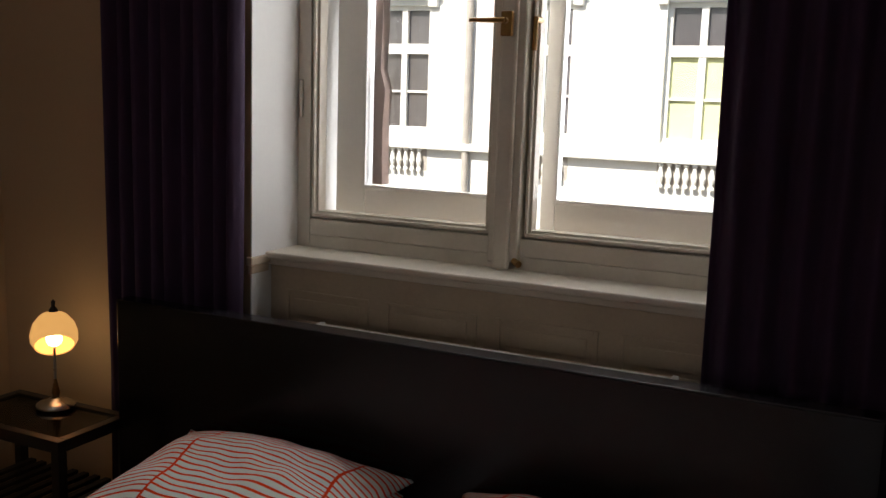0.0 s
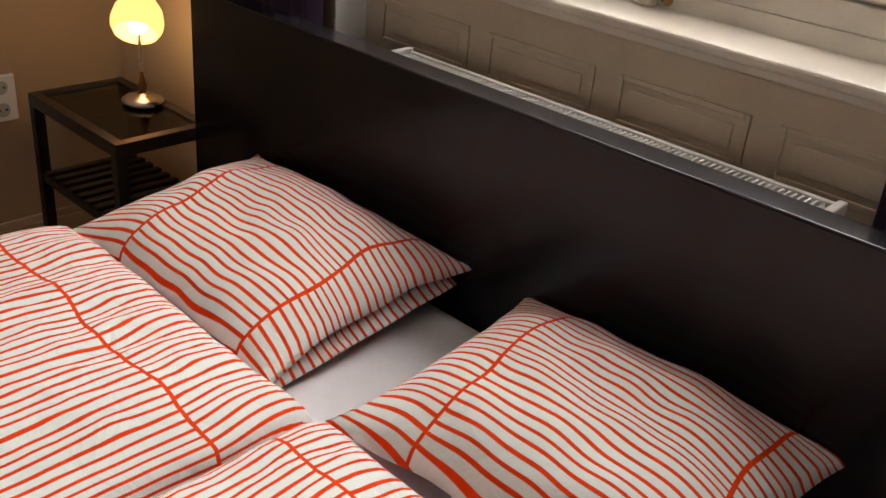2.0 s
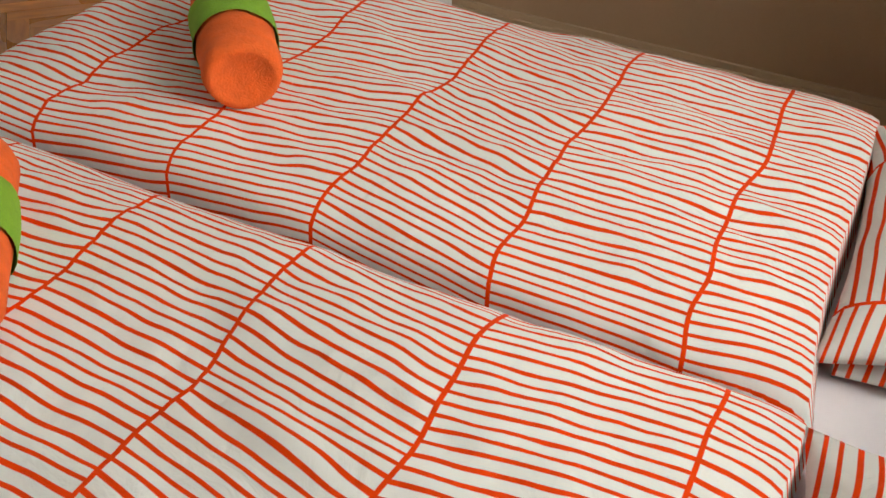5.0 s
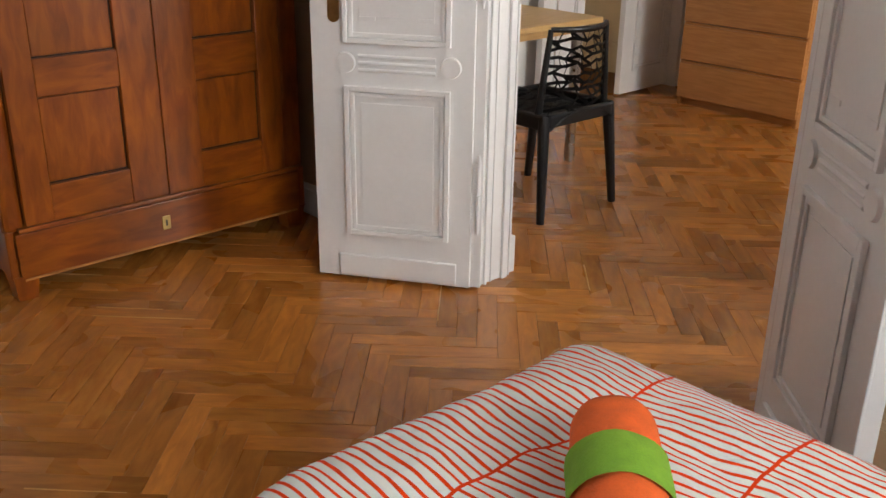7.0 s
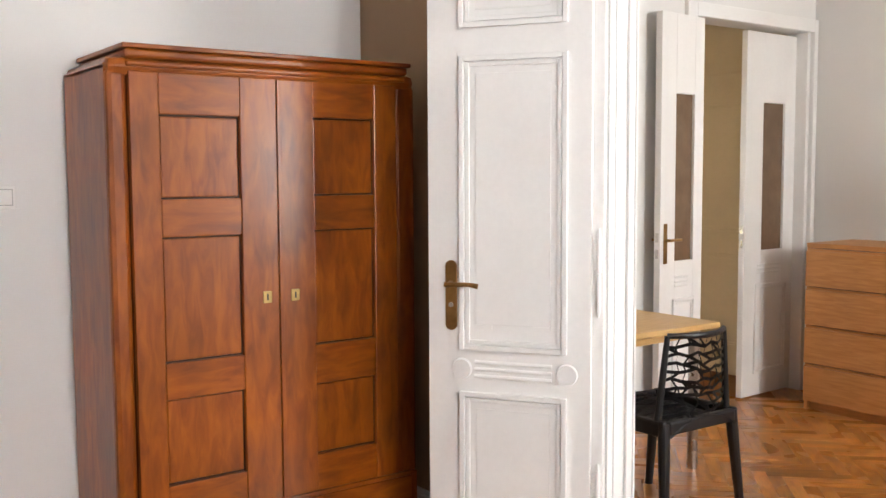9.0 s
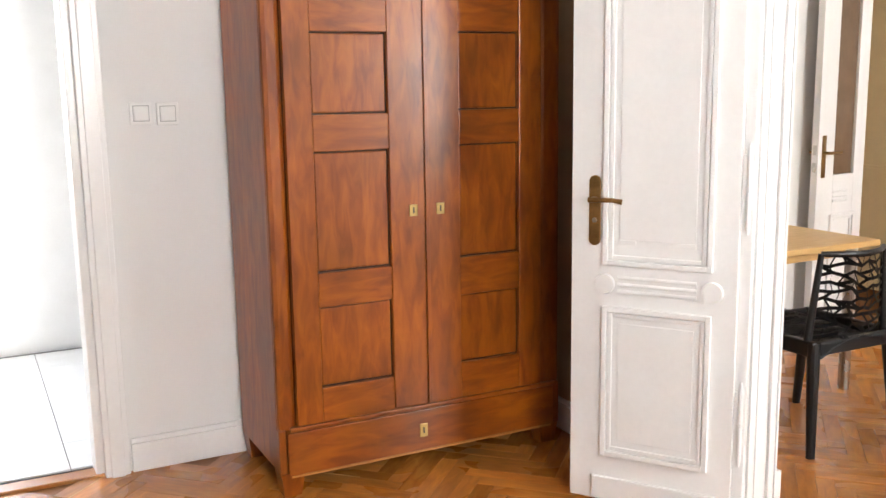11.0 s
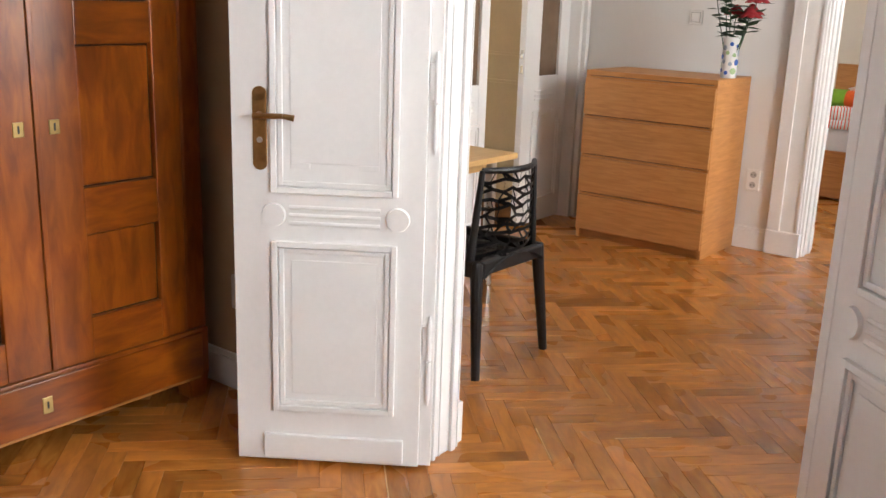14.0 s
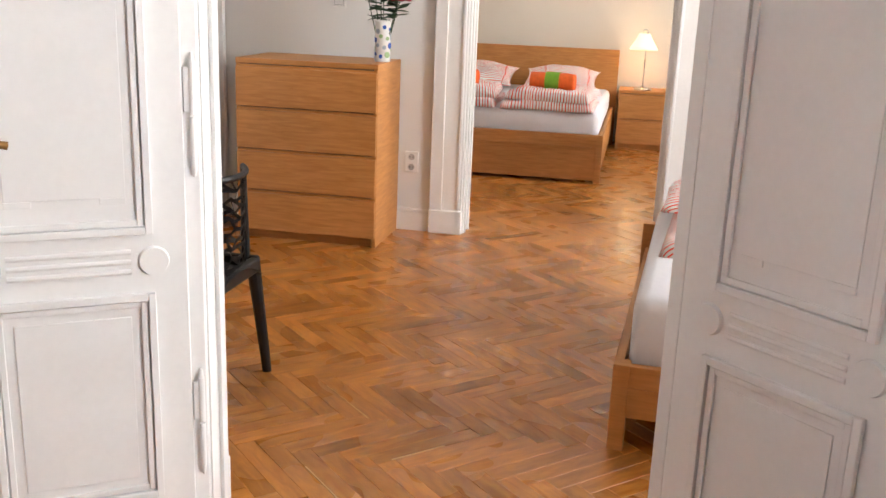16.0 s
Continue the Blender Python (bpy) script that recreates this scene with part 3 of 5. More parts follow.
for x0, x1 in ((-0.63, -0.034), (0.060, 0.665)):
    bm = bmesh.new()
    frame_ring(bm, x0, x1, 1.197, WTOP - 0.06, 0.022, 0.40, 0.44)
    frame_ring(bm, x0 + 0.006, x1 - 0.006, 1.203, WTOP - 0.066, 0.008, 0.385, 0.40)
    part("inner_sash", bm, M_FRAME, win)
    bm = bmesh.new()
    sl, sr = (0.095, 0.045) if x0 < 0 else (0.035, 0.095)
    box(bm, x0 - 0.01, x0 + sl, 0.55, 0.60, 1.19, WTOP - 0.06, 0.003)
    box(bm, x1 - sr, x1 + 0.01, 0.55, 0.60, 1.19, WTOP - 0.06, 0.003)
    box(bm, x0 + sl, x1 - sr, 0.55, 0.60, 1.19, 1.285, 0.003)
    box(bm, x0 + sl, x1 - sr, 0.55, 0.60, WTOP - 0.155, WTOP - 0.06, 0.003)
    frame_ring(bm, x0 + sl - 0.004, x1 - sr + 0.004, 1.281, WTOP - 0.15, 0.012, 0.535, 0.55)
    part("outer_sash", bm, M_TRIM, win)
    g = part("pane", cube(x0 + sl - 0.005, x1 - sr + 0.005, 0.572, 0.576, 1.28, WTOP - 0.15), M_GLASS, win)
    g.visible_shadow = False
    for x in (x0 + 0.02,):
        for z in (1.5, 2.2):
            part("window_hinge", rod(bmesh.new(), (x - 0.05, 0.378, z), (x - 0.05, 0.378, z + 0.11), 0.007, n=8), M_FRAME, win)
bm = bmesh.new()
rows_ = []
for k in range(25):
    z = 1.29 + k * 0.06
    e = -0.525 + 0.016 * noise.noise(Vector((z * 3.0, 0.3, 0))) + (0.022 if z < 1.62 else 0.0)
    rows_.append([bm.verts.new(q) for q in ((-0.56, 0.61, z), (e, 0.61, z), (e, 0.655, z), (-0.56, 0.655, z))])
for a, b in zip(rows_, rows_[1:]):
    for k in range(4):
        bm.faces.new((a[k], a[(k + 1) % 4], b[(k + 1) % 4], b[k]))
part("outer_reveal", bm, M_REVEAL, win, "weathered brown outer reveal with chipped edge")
part("cross_bar", cube(-0.63, 0.665, 0.37, 0.47, 2.35, 2.44, 0.006), M_FRAME, win)
bm = bmesh.new()
box(bm, -0.004, 0.028, 0.325, 0.345, 1.735, 1.80, 0.004)
rod(bm, (0.012, 0.315, 1.775), (-0.085, 0.308, 1.775), 0.008, 0.006)
rod(bm, (0.012, 0.34, 1.775), (0.012, 0.312, 1.775), 0.008)
part("window_handle", bm, M_BRASS, win, "aged brass lever handle")
bm = bmesh.new()
rod(bm, (0.085, 0.39, 1.78), (0.085, 0.35, 1.78), 0.008)
rod(bm, (0.085, 0.352, 1.785), (0.085, 0.348, 1.70), 0.007)
part("window_handle", bm, M_BRASS, win, "aged brass lever handle")
part("latch", rod(bmesh.new(), (0.05, 0.36, 1.135), (0.07, 0.345, 1.13), 0.01, n=10), M_BRASS, win)
bm = bmesh.new()
box(bm, NX0 - 0.02, NX1 + 0.02, 0.222, 0.39, 1.088, 1.108, 0.006)
box(bm, NX0, NX1, 0.238, 0.27, 1.068, 1.088, 0.005)
part("window_sill", bm, M_FRAME, win, "white painted window sill")
# panelled apron below the sill
ap = tagged(thing("trim", "tan painted panelled apron below the window", "panelling"), kind="structure")
part("apron_board", cube(NX0 + 0.002, NX1 - 0.002, 0.252, 0.27, 0.02, 1.066, 0.002), M_APRON, ap)
for i in range(4):
    bm = bmesh.new()
    a = NX0 + 0.06 + i * 0.335
    moulded = ((a, a + 0.28, 0.90, 1.00), (a, a + 0.28, 0.1, 0.84))
    for x0, x1, z0, z1 in moulded:
        frame_ring(bm, x0, x1, z0, z1, 0.012, 0.246, 0.252, 0.002)
        box(bm, x0 + 0.03, x1 - 0.03, 0.247, 0.252, z0 + 0.025, z1 - 0.025, 0.002)
    part("apron_panel", bm, M_APRON, ap)
bm = bmesh.new()
for x0, x1 in ((NX0 - 0.012, NX0 + 0.012), (NX1 - 0.012, NX1 + 0.012)):
    box(bm, x0, x1, FY - 0.012, 0.238, 1.075, 1.10, 0.004)
    box(bm, x0 + 0.004, x1 - 0.004, FY - 0.007, 0.238, 1.05, 1.075, 0.004)
part("ledge", bm, M_APRON, ap)

# radiator
rad = thing("radiator", "white panel radiator with slotted top grille under the window", "radiator")
part("front_panel", cube(-0.45, 0.55, 0.075, 0.085, 0.32, 0.92, 0.003), M_RAD, rad)
part("back_panel", cube(-0.45, 0.55, 0.165, 0.175, 0.32, 0.92, 0.003), M_RAD, rad)
# Near-black block puts the shade below the grille into its colour.
part("convector_shade", cube(-0.44, 0.54, 0.088, 0.162, 0.34, 0.90), M_GRILL, rad)
bm = bmesh.new()
for i in range(84):
    x = -0.43 + i * 0.01155
    box(bm, x, x + 0.0042, 0.082, 0.168, 0.919, 0.927)
box(bm, -0.45, 0.55, 0.072, 0.084, 0.919, 0.931, 0.002)
box(bm, -0.45, 0.55, 0.166, 0.178, 0.919, 0.931, 0.002)
part("grille", bm, M_RAD, rad)
for x in (-0.452, 0.535):
    part("end_cap", cube(x, x + 0.017, 0.07, 0.18, 0.32, 0.937, 0.004), M_PLASTIC, rad)
bm = bmesh.new()
rod(bm, (0.56, 0.12, 0.90), (0.60, 0.12, 0.90), 0.012)
rod(bm, (0.60, 0.12, 0.90), (0.645, 0.12, 0.90), 0.022, 0.018, 16)
part("valve", bm, M_STEEL, rad)
for x in (-0.3, 0.4):
    part("bracket", cube(x, x + 0.03, 0.175, 0.252, 0.5, 0.8), M_RAD, rad)


def curtain(x0, x1, label):
    c = thing("curtain", label, "curtain", group="window curtains")
    bm = bmesh.new()
    nx, nz = 90, 24
    rows = []
    for j in range(nz + 1):
        z = 0.03 + (3.26 - 0.03) * j / nz
        r = []
        for i in range(nx + 1):
            u = i / nx
            pinch = 0.06 * (1 - j / nz)
            x = x0 + (x1 - x0) * u + pinch * (0.5 - u) * 0.6
            y = 0.105 + 0.022 * math.sin(u * 9 * 2 * math.pi + 0.6 * math.sin(z * 1.3)) + 0.008 * math.sin(u * 31 + z * 0.7)
            r.append(bm.verts.new((x, y, z)))
        rows.append(r)
    for a, b in zip(rows, rows[1:]):
        for i in range(nx):
            bm.faces.new((a[i], a[i + 1], b[i + 1], b[i]))
    ob = part("cloth", bm, M_CURT, c, "", True)
    md = ob.modifiers.new("thick", "SOLIDIFY")
    md.thickness = 0.003
    for i in range(7):
        x = x0 + (x1 - x0) * (i + 0.5) / 7
        bm = bmesh.new()
        bmesh.ops.create_circle(bm, segments=14, radius=0.024, matrix=Matrix.Translation((x, 0.105, 3.285)) @ Matrix.Rotation(radians(90), 4, "Y"))
        o = part("ring", bm, M_STEEL, c)
        o.modifiers.new("skin", "SKIN")
        for v in o.data.skin_vertices[0].data if o.data.skin_vertices else []:
            v.radius = (0.003, 0.003)


curtain(-1.20, -0.665, "dark purple heavy curtain drawn aside, hanging behind headboard")
curtain(0.60, 1.28, "dark purple heavy curtain hanging beside the window")
rodt = thing("curtain_rod", "dark metal curtain rod above the window", "curtain rod")
bm = bmesh.new()
rod(bm, (-1.3, 0.105, 3.29), (1.45, 0.105, 3.29), 0.012)
part("pole", bm, M_BLACK, rodt)
for x in (-1.28, 1.43):
    part("bracket", rod(bmesh.new(), (x, 0.105, 3.29), (x, FY, 3.29), 0.008), M_BLACK, rodt)

# ---- the bed ----
bed = thing("bed", "black-brown double bed with tall plain headboard, made up", "bed")
part("headboard", cube(-1.04, 1.0, 0.0, 0.058, 0.0, 0.957, 0.003), M_DARK, bed)
# Thin added strip that carries the sheen along the headboard's top.
part("headboard_top_sheen", cube(-1.041, 1.001, -0.001, 0.059, 0.957, 0.961, 0.0015), M_TOP_SHEEN, bed, "headboard top, paler and glossier to show the window's sheen")
for x in (-0.87, 0.84):
    part("side_rail", cube(x, x + 0.03, -2.12, 0.0, 0.12, 0.40, 0.004), M_DARK, bed)
part("footboard", cube(-0.87, 0.87, -2.15, -2.12, 0.0, 0.40, 0.004), M_DARK, bed)
part("centre_support", cube(-0.03, 0.03, -2.12, 0, 0.0, 0.16), M_DARK, bed)
part("slat_base", cube(-0.84, 0.84, -2.12, 0, 0.16, 0.22), M_DARK, bed)
mats = thing("mattress", "mattress under a white fitted sheet on the bed", "mattress", (0, 0, 0.22))
bm = cube(-0.835, 0.835, -2.10, -0.005, 0.0, 0.29, 0.05)
part("sheet", bm, M_SHEET, mats, "", True)
MT = 0.51


def cloth_dome(w, h, thick, rough, seed, power=0.22, nx=70, ny=90, swap=False, sag=0.0):
    """A soft filled bag lying flat: w across x, h along y, uv in metres."""
    bm = bmesh.new()
    uvl = bm.loops.layers.uv.new("UVMap")
    off = Vector((seed * 3.1, seed * 1.7, 0))
    grid = []
    uvs = {}
    for j in range(ny + 1):
        row = []
        for i in range(nx + 1):
            u, v = i / nx * 2 - 1, j / ny * 2 - 1
            eu, ev = max(0, 1 - abs(u) ** 5), max(0, 1 - abs(v) ** 7)
            prof = (eu * ev) ** power
            p = Vector((u * w / 2, v * h / 2, 0))
            x = p.x * (1 - 0.03 * (1 - v * v)) + 0.015 * noise.noise(p * 2.3 + off)
            y = p.y * (1 - 0.02 * (1 - u * u)) + 0.02 * noise.noise(p * 2.1 - off)
            q = Vector((p.x * 3.0, p.y * 1.4, 0)) + off
            z = thick * prof * (1 + 0.18 * noise.noise(p * 2.0 + off)) + prof * rough * (noise.noise(q * 3.0) + 0.6 * noise.noise(q * 7.0) + 0.35 * noise.noise(q * 15.0)) - sag * prof * abs(u)
            vert = bm.verts.new((x, y, max(z, 0.004)))
            drop = max(0.0, thick * 0.93 - z)
            side = max(0.0, (abs(u) - 0.6) / 0.4) * (1 - abs(v) ** 10)
            uvs[vert] = (p.y, p.x + math.copysign(drop * side, p.x))
            row.append(vert)
        grid.append(row)
    for a, b in zip(grid, grid[1:]):
        for i in range(nx):
            bm.faces.new((a[i], a[i + 1], b[i + 1], b[i]))
    # underside
    rim = [e for e in bm.edges if e.is_boundary]
    r = bmesh.ops.extrude_edge_only(bm, edges=rim)
    low = [g for g in r["geom"] if isinstance(g, bmesh.types.BMVert)]
    src = {}
    for e in bm.edges:
        a, b = e.verts
        if a in uvs and b not in uvs:
            src[b] = uvs[a]
        elif b in uvs and a not in uvs:
            src[a] = uvs[b]
    uvs.update(src)
    for v in low:
        v.co.z = 0.0
        v.co.x *= 0.985
        v.co.y *= 0.985
    bmesh.ops.contextual_create(bm, geom=[e for e in bm.edges if e.is_boundary])
    for f in bm.faces:
        for lp in f.loops:
            lp[uvl].uv = uvs.get(lp.vert, (0, 0))
    return bm


def duvet(x, y, w, h, material, seed, rz=0):
    d = thing("duvet", "white duvet with thin orange stripes spread on the bed", "duvet", (x, y, MT + 0.001), rz, "duvets on the bed")
    part("cover", cloth_dome(w, h, 0.112, 0.010, seed), material, d, "", True)
    return d


duvet(-0.355, -1.305, 0.86, 1.66, M_DUVET, 1)
duvet(0.475, -1.29, 0.80, 1.62, M_DUVET2, 4)


def pillow(x, y, z, w, h, material, seed, tilt, rz, flap=False):
    d = thing("pillow", "plump pillow in orange-striped white cover, leaning by headboard", "pillow", (x, y, z), rz, "pillows on the bed")
    rot = Matrix.Rotation(radians(tilt), 4, "X")
    bm = bmesh.new()
    uvl = bm.loops.layers.uv.new("UVMap")
    off = Vector((seed * 2.7, seed * 5.1, 0))
    nx, ny = 48, 40
    uvs = {}
    sheets = []
    for s in (1, -0.35):
        grid = []
        for j in range(ny + 1):
            row = []
            for i in range(nx + 1):
                u, v = i / nx * 2 - 1, j / ny * 2 - 1
                prof = ((1 - abs(u) ** 2.6) * (1 - abs(v) ** 2.6)) ** 0.62 if abs(u) < 1 and abs(v) < 1 else 0
                px = u * w / 2 * (1 - 0.07 * (1 - v * v) * abs(u))
                py = v * h / 2 * (1 - 0.07 * (1 - u * u) * abs(v))
                p = Vector((px, py, 0))
                px *= 1 + 0.045 * u ** 4 * v ** 4
                py *= 1 + 0.06 * u ** 4 * v ** 4
                zz = s * (0.108 * prof * (1 + 0.25 * noise.noise(p * 4 + off)) + 0.012 * prof * noise.noise(p * 12 + off))
                edge = max(abs(u), abs(v))
                if edge > 0.9:
                    zz += 0.010 * noise.noise(p * 9 + off) * (edge - 0.9) * 10
                if s < 0 and (abs(u) == 1 or abs(v) == 1):
                    row.append(sheets[0][j][i])
                    continue
                vert = bm.verts.new(rot @ Vector((px, py, zz)))
                uvs[vert] = (px, py)
                row.append(vert)
            grid.append(row)
        sheets.append(grid)
        for a, b in zip(grid, grid[1:]):
            for i in range(nx):
                bm.faces.new((a[i], a[i + 1], b[i + 1], b[i]))
    for f in bm.faces:
        for lp in f.loops:
            lp[uvl].uv = uvs[lp.vert]
    part("cover", bm, material, d, "", True)
    if not flap:
        return d
    # open lower flap of the cover
    bm = bmesh.new()
    uvl = bm.loops.layers.uv.new("UVMap")
    grid = []
    n = 24
    uvs = {}
    for i in range(n + 1):
        t = i / n * 2 - 1
        row = []
        for k in range(5):
            q = Vector((w / 2 * 0.865 + k * 0.009, t * h / 2 * 0.92, -0.022 - 0.0035 * k + 0.006 * noise.noise(Vector((t * 3, k * 0.3, seed)))))
            vert = bm.verts.new(rot @ q)
            uvs[vert] = (q.x, q.y)
            row.append(vert)
        grid.append(row)
    for a, b in zip(grid, grid[1:]):
        for k in range(4):
            bm.faces.new((a[k], a[k + 1], b[k + 1], b[k]))
    for f in bm.faces:
        for lp in f.loops:
            lp[uvl].uv = uvs[lp.vert]
    o = part("flap", bm, material, d, "", True)
    o.modifiers.new("thick", "SOLIDIFY").thickness = 0.004
    return d


pillow(-0.405, -0.255, MT + 0.075, 0.69, 0.50, M_PILLOW, 1, 6, 1, True)
pillow(0.405, -0.235, MT + 0.075, 0.62, 0.49, M_PILLOW2, 2, 6, 1)


def towel(x, y, z, rz, length=0.35, r=0.072):
    t = thing("rolled_towel", "rolled orange towel wrapped with a green band", "towel", (x, y, z), rz, "rolled towels")
    for name, a, b, rr, m, lab in (("roll", -length / 2, length / 2, r, M_ORANGE, "orange terry roll"), ("band", -0.055, 0.055, r + 0.006, M_GREEN, "green terry band")):
        bm = bmesh.new()
        n, k = 30, 18
        rings = []
        for i in range(k + 1):
            s = a + (b - a) * i / k
            ring = []
            for j in range(n):
                an = 2 * math.pi * j / n
                wob = 1 + 0.05 * noise.noise(Vector((s * 14, math.cos(an) * 1.5, math.sin(an) * 1.5)))
                end = 1 - 0.10 * max(0, (abs(s) - length / 2 + 0.012) / 0.012) if name == "roll" else 1
                ring.append(bm.verts.new((s, rr * wob * end * math.cos(an), r + rr * 0.92 * wob * end * math.sin(an))))
            rings.append(ring)
        for p, q in zip(rings, rings[1:]):
            for j in range(n):
                bm.faces.new((p[j], p[(j + 1) % n], q[(j + 1) % n], q[j]))
        if name == "roll":
            for ring, s in ((rings[0], -1), (rings[-1], 1)):
                prev = ring
                for q, dx in ((0.80, 0.0), (0.74, -0.012), (0.5, -0.008), (0.44, -0.018), (0.15, -0.014)):
                    c = Vector((ring[0].co.x, 0, r))
                    nxt = [bm.verts.new(c + (v.co - c) * q + Vector((s * dx * 0.35, 0, 0))) for v in ring]
                    for j in range(n):
                        bm.faces.new((prev[j], prev[(j + 1) % n], nxt[(j + 1) % n], nxt[j]))
                    prev = nxt
                bm.faces.new(prev)
        part(name, bm, m, t, lab, True)
    return t


towel(-0.265, -1.635, MT + 0.105, 41)
towel(0.40, -1.62, MT + 0.105, 42)

# ---- bedside table and lamp ----
ns = thing("side_table", "black wooden side table with glass top and slatted shelf", "side table")
X0, X1, Y0, Y1, TZ = -1.522, -1.046, -0.222, 0.06, 0.594
bm = bmesh.new()
for a in ((X0, X1, Y0, Y0 + 0.03), (X0, X1, Y1 - 0.03, Y1), (X0, X0 + 0.03, Y0 + 0.03, Y1 - 0.03), (X1 - 0.03, X1, Y0 + 0.03, Y1 - 0.03)):
    box(bm, *a, TZ - 0.035, TZ, 0.002)
part("top_frame", bm, M_BLACK, ns)
part("glass_top", cube(X0 + 0.03, X1 - 0.03, Y0 + 0.03, Y1 - 0.03, TZ - 0.012, TZ - 0.006), M_SMOKE, ns, "clear glass inset")
for x in (X0, X1 - 0.03):
    for y in (Y0, Y1 - 0.03):
        part("leg", cube(x, x + 0.03, y, y + 0.03, 0, TZ - 0.035, 0.002), M_BLACK, ns)
for y in (Y0 + 0.004, Y1 - 0.026):
    part("shelf_rail", cube(X0 + 0.03, X1 - 0.03, y, y + 0.022, 0.335, 0.36, 0.002), M_BLACK, ns)
for i in range(9):
    x = X0 + 0.045 + i * 0.046
    part("slat", cube(x, x + 0.024, Y0 + 0.004, Y1 - 0.004, 0.361, 0.373, 0.002), M_BLACK, ns)

lamp = thing("table_lamp", "small brushed steel table lamp with lit glass dome shade", "lamp", (*LAMP, TZ))
part("base", lathe(bmesh.new(), [(0.001, 0), (0.058, 0), (0.058, 0.008), (0.045, 0.018), (0.012, 0.026), (0.009, 0.03), (0.001, 0.03)]), M_STEEL, lamp, "", True)
part("stem", rod(bmesh.new(), (0, 0, 0.025), (0, 0, 0.255), 0.0045), M_STEEL, lamp)
bm = lathe(bmesh.new(), [(0.001, 0.03), (0.010, 0.032), (0.013, 0.045), (0.006, 0.075), (0.004, 0.09)])
part("finial_cone", bm, M_BRASS, lamp, "", True)
o = part("shade", lathe(bmesh.new(), [(0.058, 0.185), (0.068, 0.205), (0.069, 0.225), (0.062, 0.255), (0.046, 0.28), (0.022, 0.295), (0.01, 0.298)]), M_SHADE, lamp, "amber lit glass dome", True,
         Matrix.Translation((0, 0, 0.24)) @ Matrix.Rotation(radians(46), 4, Vector((-0.65, -0.75, 0))) @ Matrix.Translation((0, 0, -0.24)))
o.modifiers.new("thick", "SOLIDIFY").thickness = 0.003
o.visible_shadow = False
bm = bmesh.new()
bmesh.ops.create_uvsphere(bm, u_segments=16, v_segments=10, radius=0.024, matrix=Matrix.Translation((0.008, -0.007, 0.215)))
o = part("light_bulb", bm, M_BULB, lamp, "", True)
o.visible_shadow = False
part("top_knob", lathe(bmesh.new(), [(0.016, 0.296), (0.012, 0.305), (0.005, 0.315), (0.007, 0.328), (0.001, 0.335)]), M_BLACK, lamp, "", True)


BASE = Matrix.Identity(4)
FY = -0.056


def outlet(x, y, z, face, n, w=0.082, kind="socket"):
    """Wall plates side by side (n of them); face 'x' or 'y': the way the wall looks."""
    name = "wall_socket" if kind == "socket" else "light_switch"
    lab = "white plastic double wall socket" if kind == "socket" else "white plastic rocker light switch"
    o = thing(name, lab, "socket" if kind == "socket" else "switch", (x, y, z), 90 if face == "x" else 180)
    for i in range(n):
        c = (i - (n - 1) / 2) * w
        hh = 0.062 if kind == "socket" and n == 1 else 0.041
        part("plate", cube(c - 0.04, c + 0.04, -0.012, 0.0, -hh, hh, 0.004), M_PLASTIC, o)
        if kind == "socket":
            for dz in ((-0.03, 0.03) if n == 1 else (0,)):
                bm = bmesh.new()
                rod(bm, (c, -0.0121, dz), (c, -0.013, dz), 0.019, n=18)
                part("recess_shade_disc", bm, M_RECESS, o)
                for dx in (-0.009, 0.009):
                    part("pin_hole", rod(bmesh.new(), (c + dx, -0.013, dz), (c + dx, -0.0136, dz), 0.0035, n=8), M_DARKHOLE, o)
        else:
            # Grey plate paints the shade round the rocker.
            part("rocker_gap_shade", cube(c - 0.029, c + 0.029, -0.0128, -0.012, -0.029, 0.029), M_RECESS, o)
            part("rocker", cube(c - 0.026, c + 0.026, -0.017, -0.012, -0.026, 0.026, 0.003), M_PLASTIC, o)
    return o


outlet(WX, -0.508, 0.467, "x", 1)
outlet(WX, -0.41, 0.479, "x", 1)
outlet(WX, -0.605, 0.446, "x", 1, kind="switch")
outlet(WX, -4.06, 0.363, "x", 1)
outlet(-0.128, BY, 1.345, "y", 1, kind="switch")
outlet(-0.223, BY, 1.342, "y", 1, kind="switch")
outlet(FX, -3.50, 0.41, "x", 1)
outlet(FX, -3.95, 1.315, "x", 1, kind="switch")

# ---- wardrobe ----
WL, WR, WF, WB, WT = -0.432, -1.597, -4.13, -4.625, 1.822
wd = thing("wardrobe", "old polished reddish-brown wooden wardrobe with two panelled doors", "wardrobe")
for a, b in ((WL - 0.03, WL), (WR, WR + 0.03)):
    part("side_panel", cube(a, b, WB, WF - 0.02, 0.09, WT - 0.05, 0.004), M_WARD, wd)
part("back_panel", cube(WR + 0.03, WL - 0.03, WB, WB + 0.012, 0.09, WT - 0.05), M_WARD, wd)
part("bottom_board", cube(WR + 0.03, WL - 0.03, WB + 0.012, WF - 0.022, 0.255, 0.275), M_WARD_H, wd)
part("top_board", cube(WR + 0.03, WL - 0.03, WB + 0.012, WF - 0.022, WT - 0.08, WT - 0.055), M_WARD_H, wd)
for a, b in ((WL - 0.066, WL), (WR, WR + 0.092)):
    bm = bmesh.new()
    box(bm, a, b, WF - 0.03, WF, 0.24, WT - 0.07, 0.018)
    box(bm, a if a < -1 else b - 0.028, a + 0.028 if a < -1 else b, WF - 0.03, WF + 0.002, 0.075, 0.25, 0.006)
    part("corner_post", bm, M_WARD, wd)
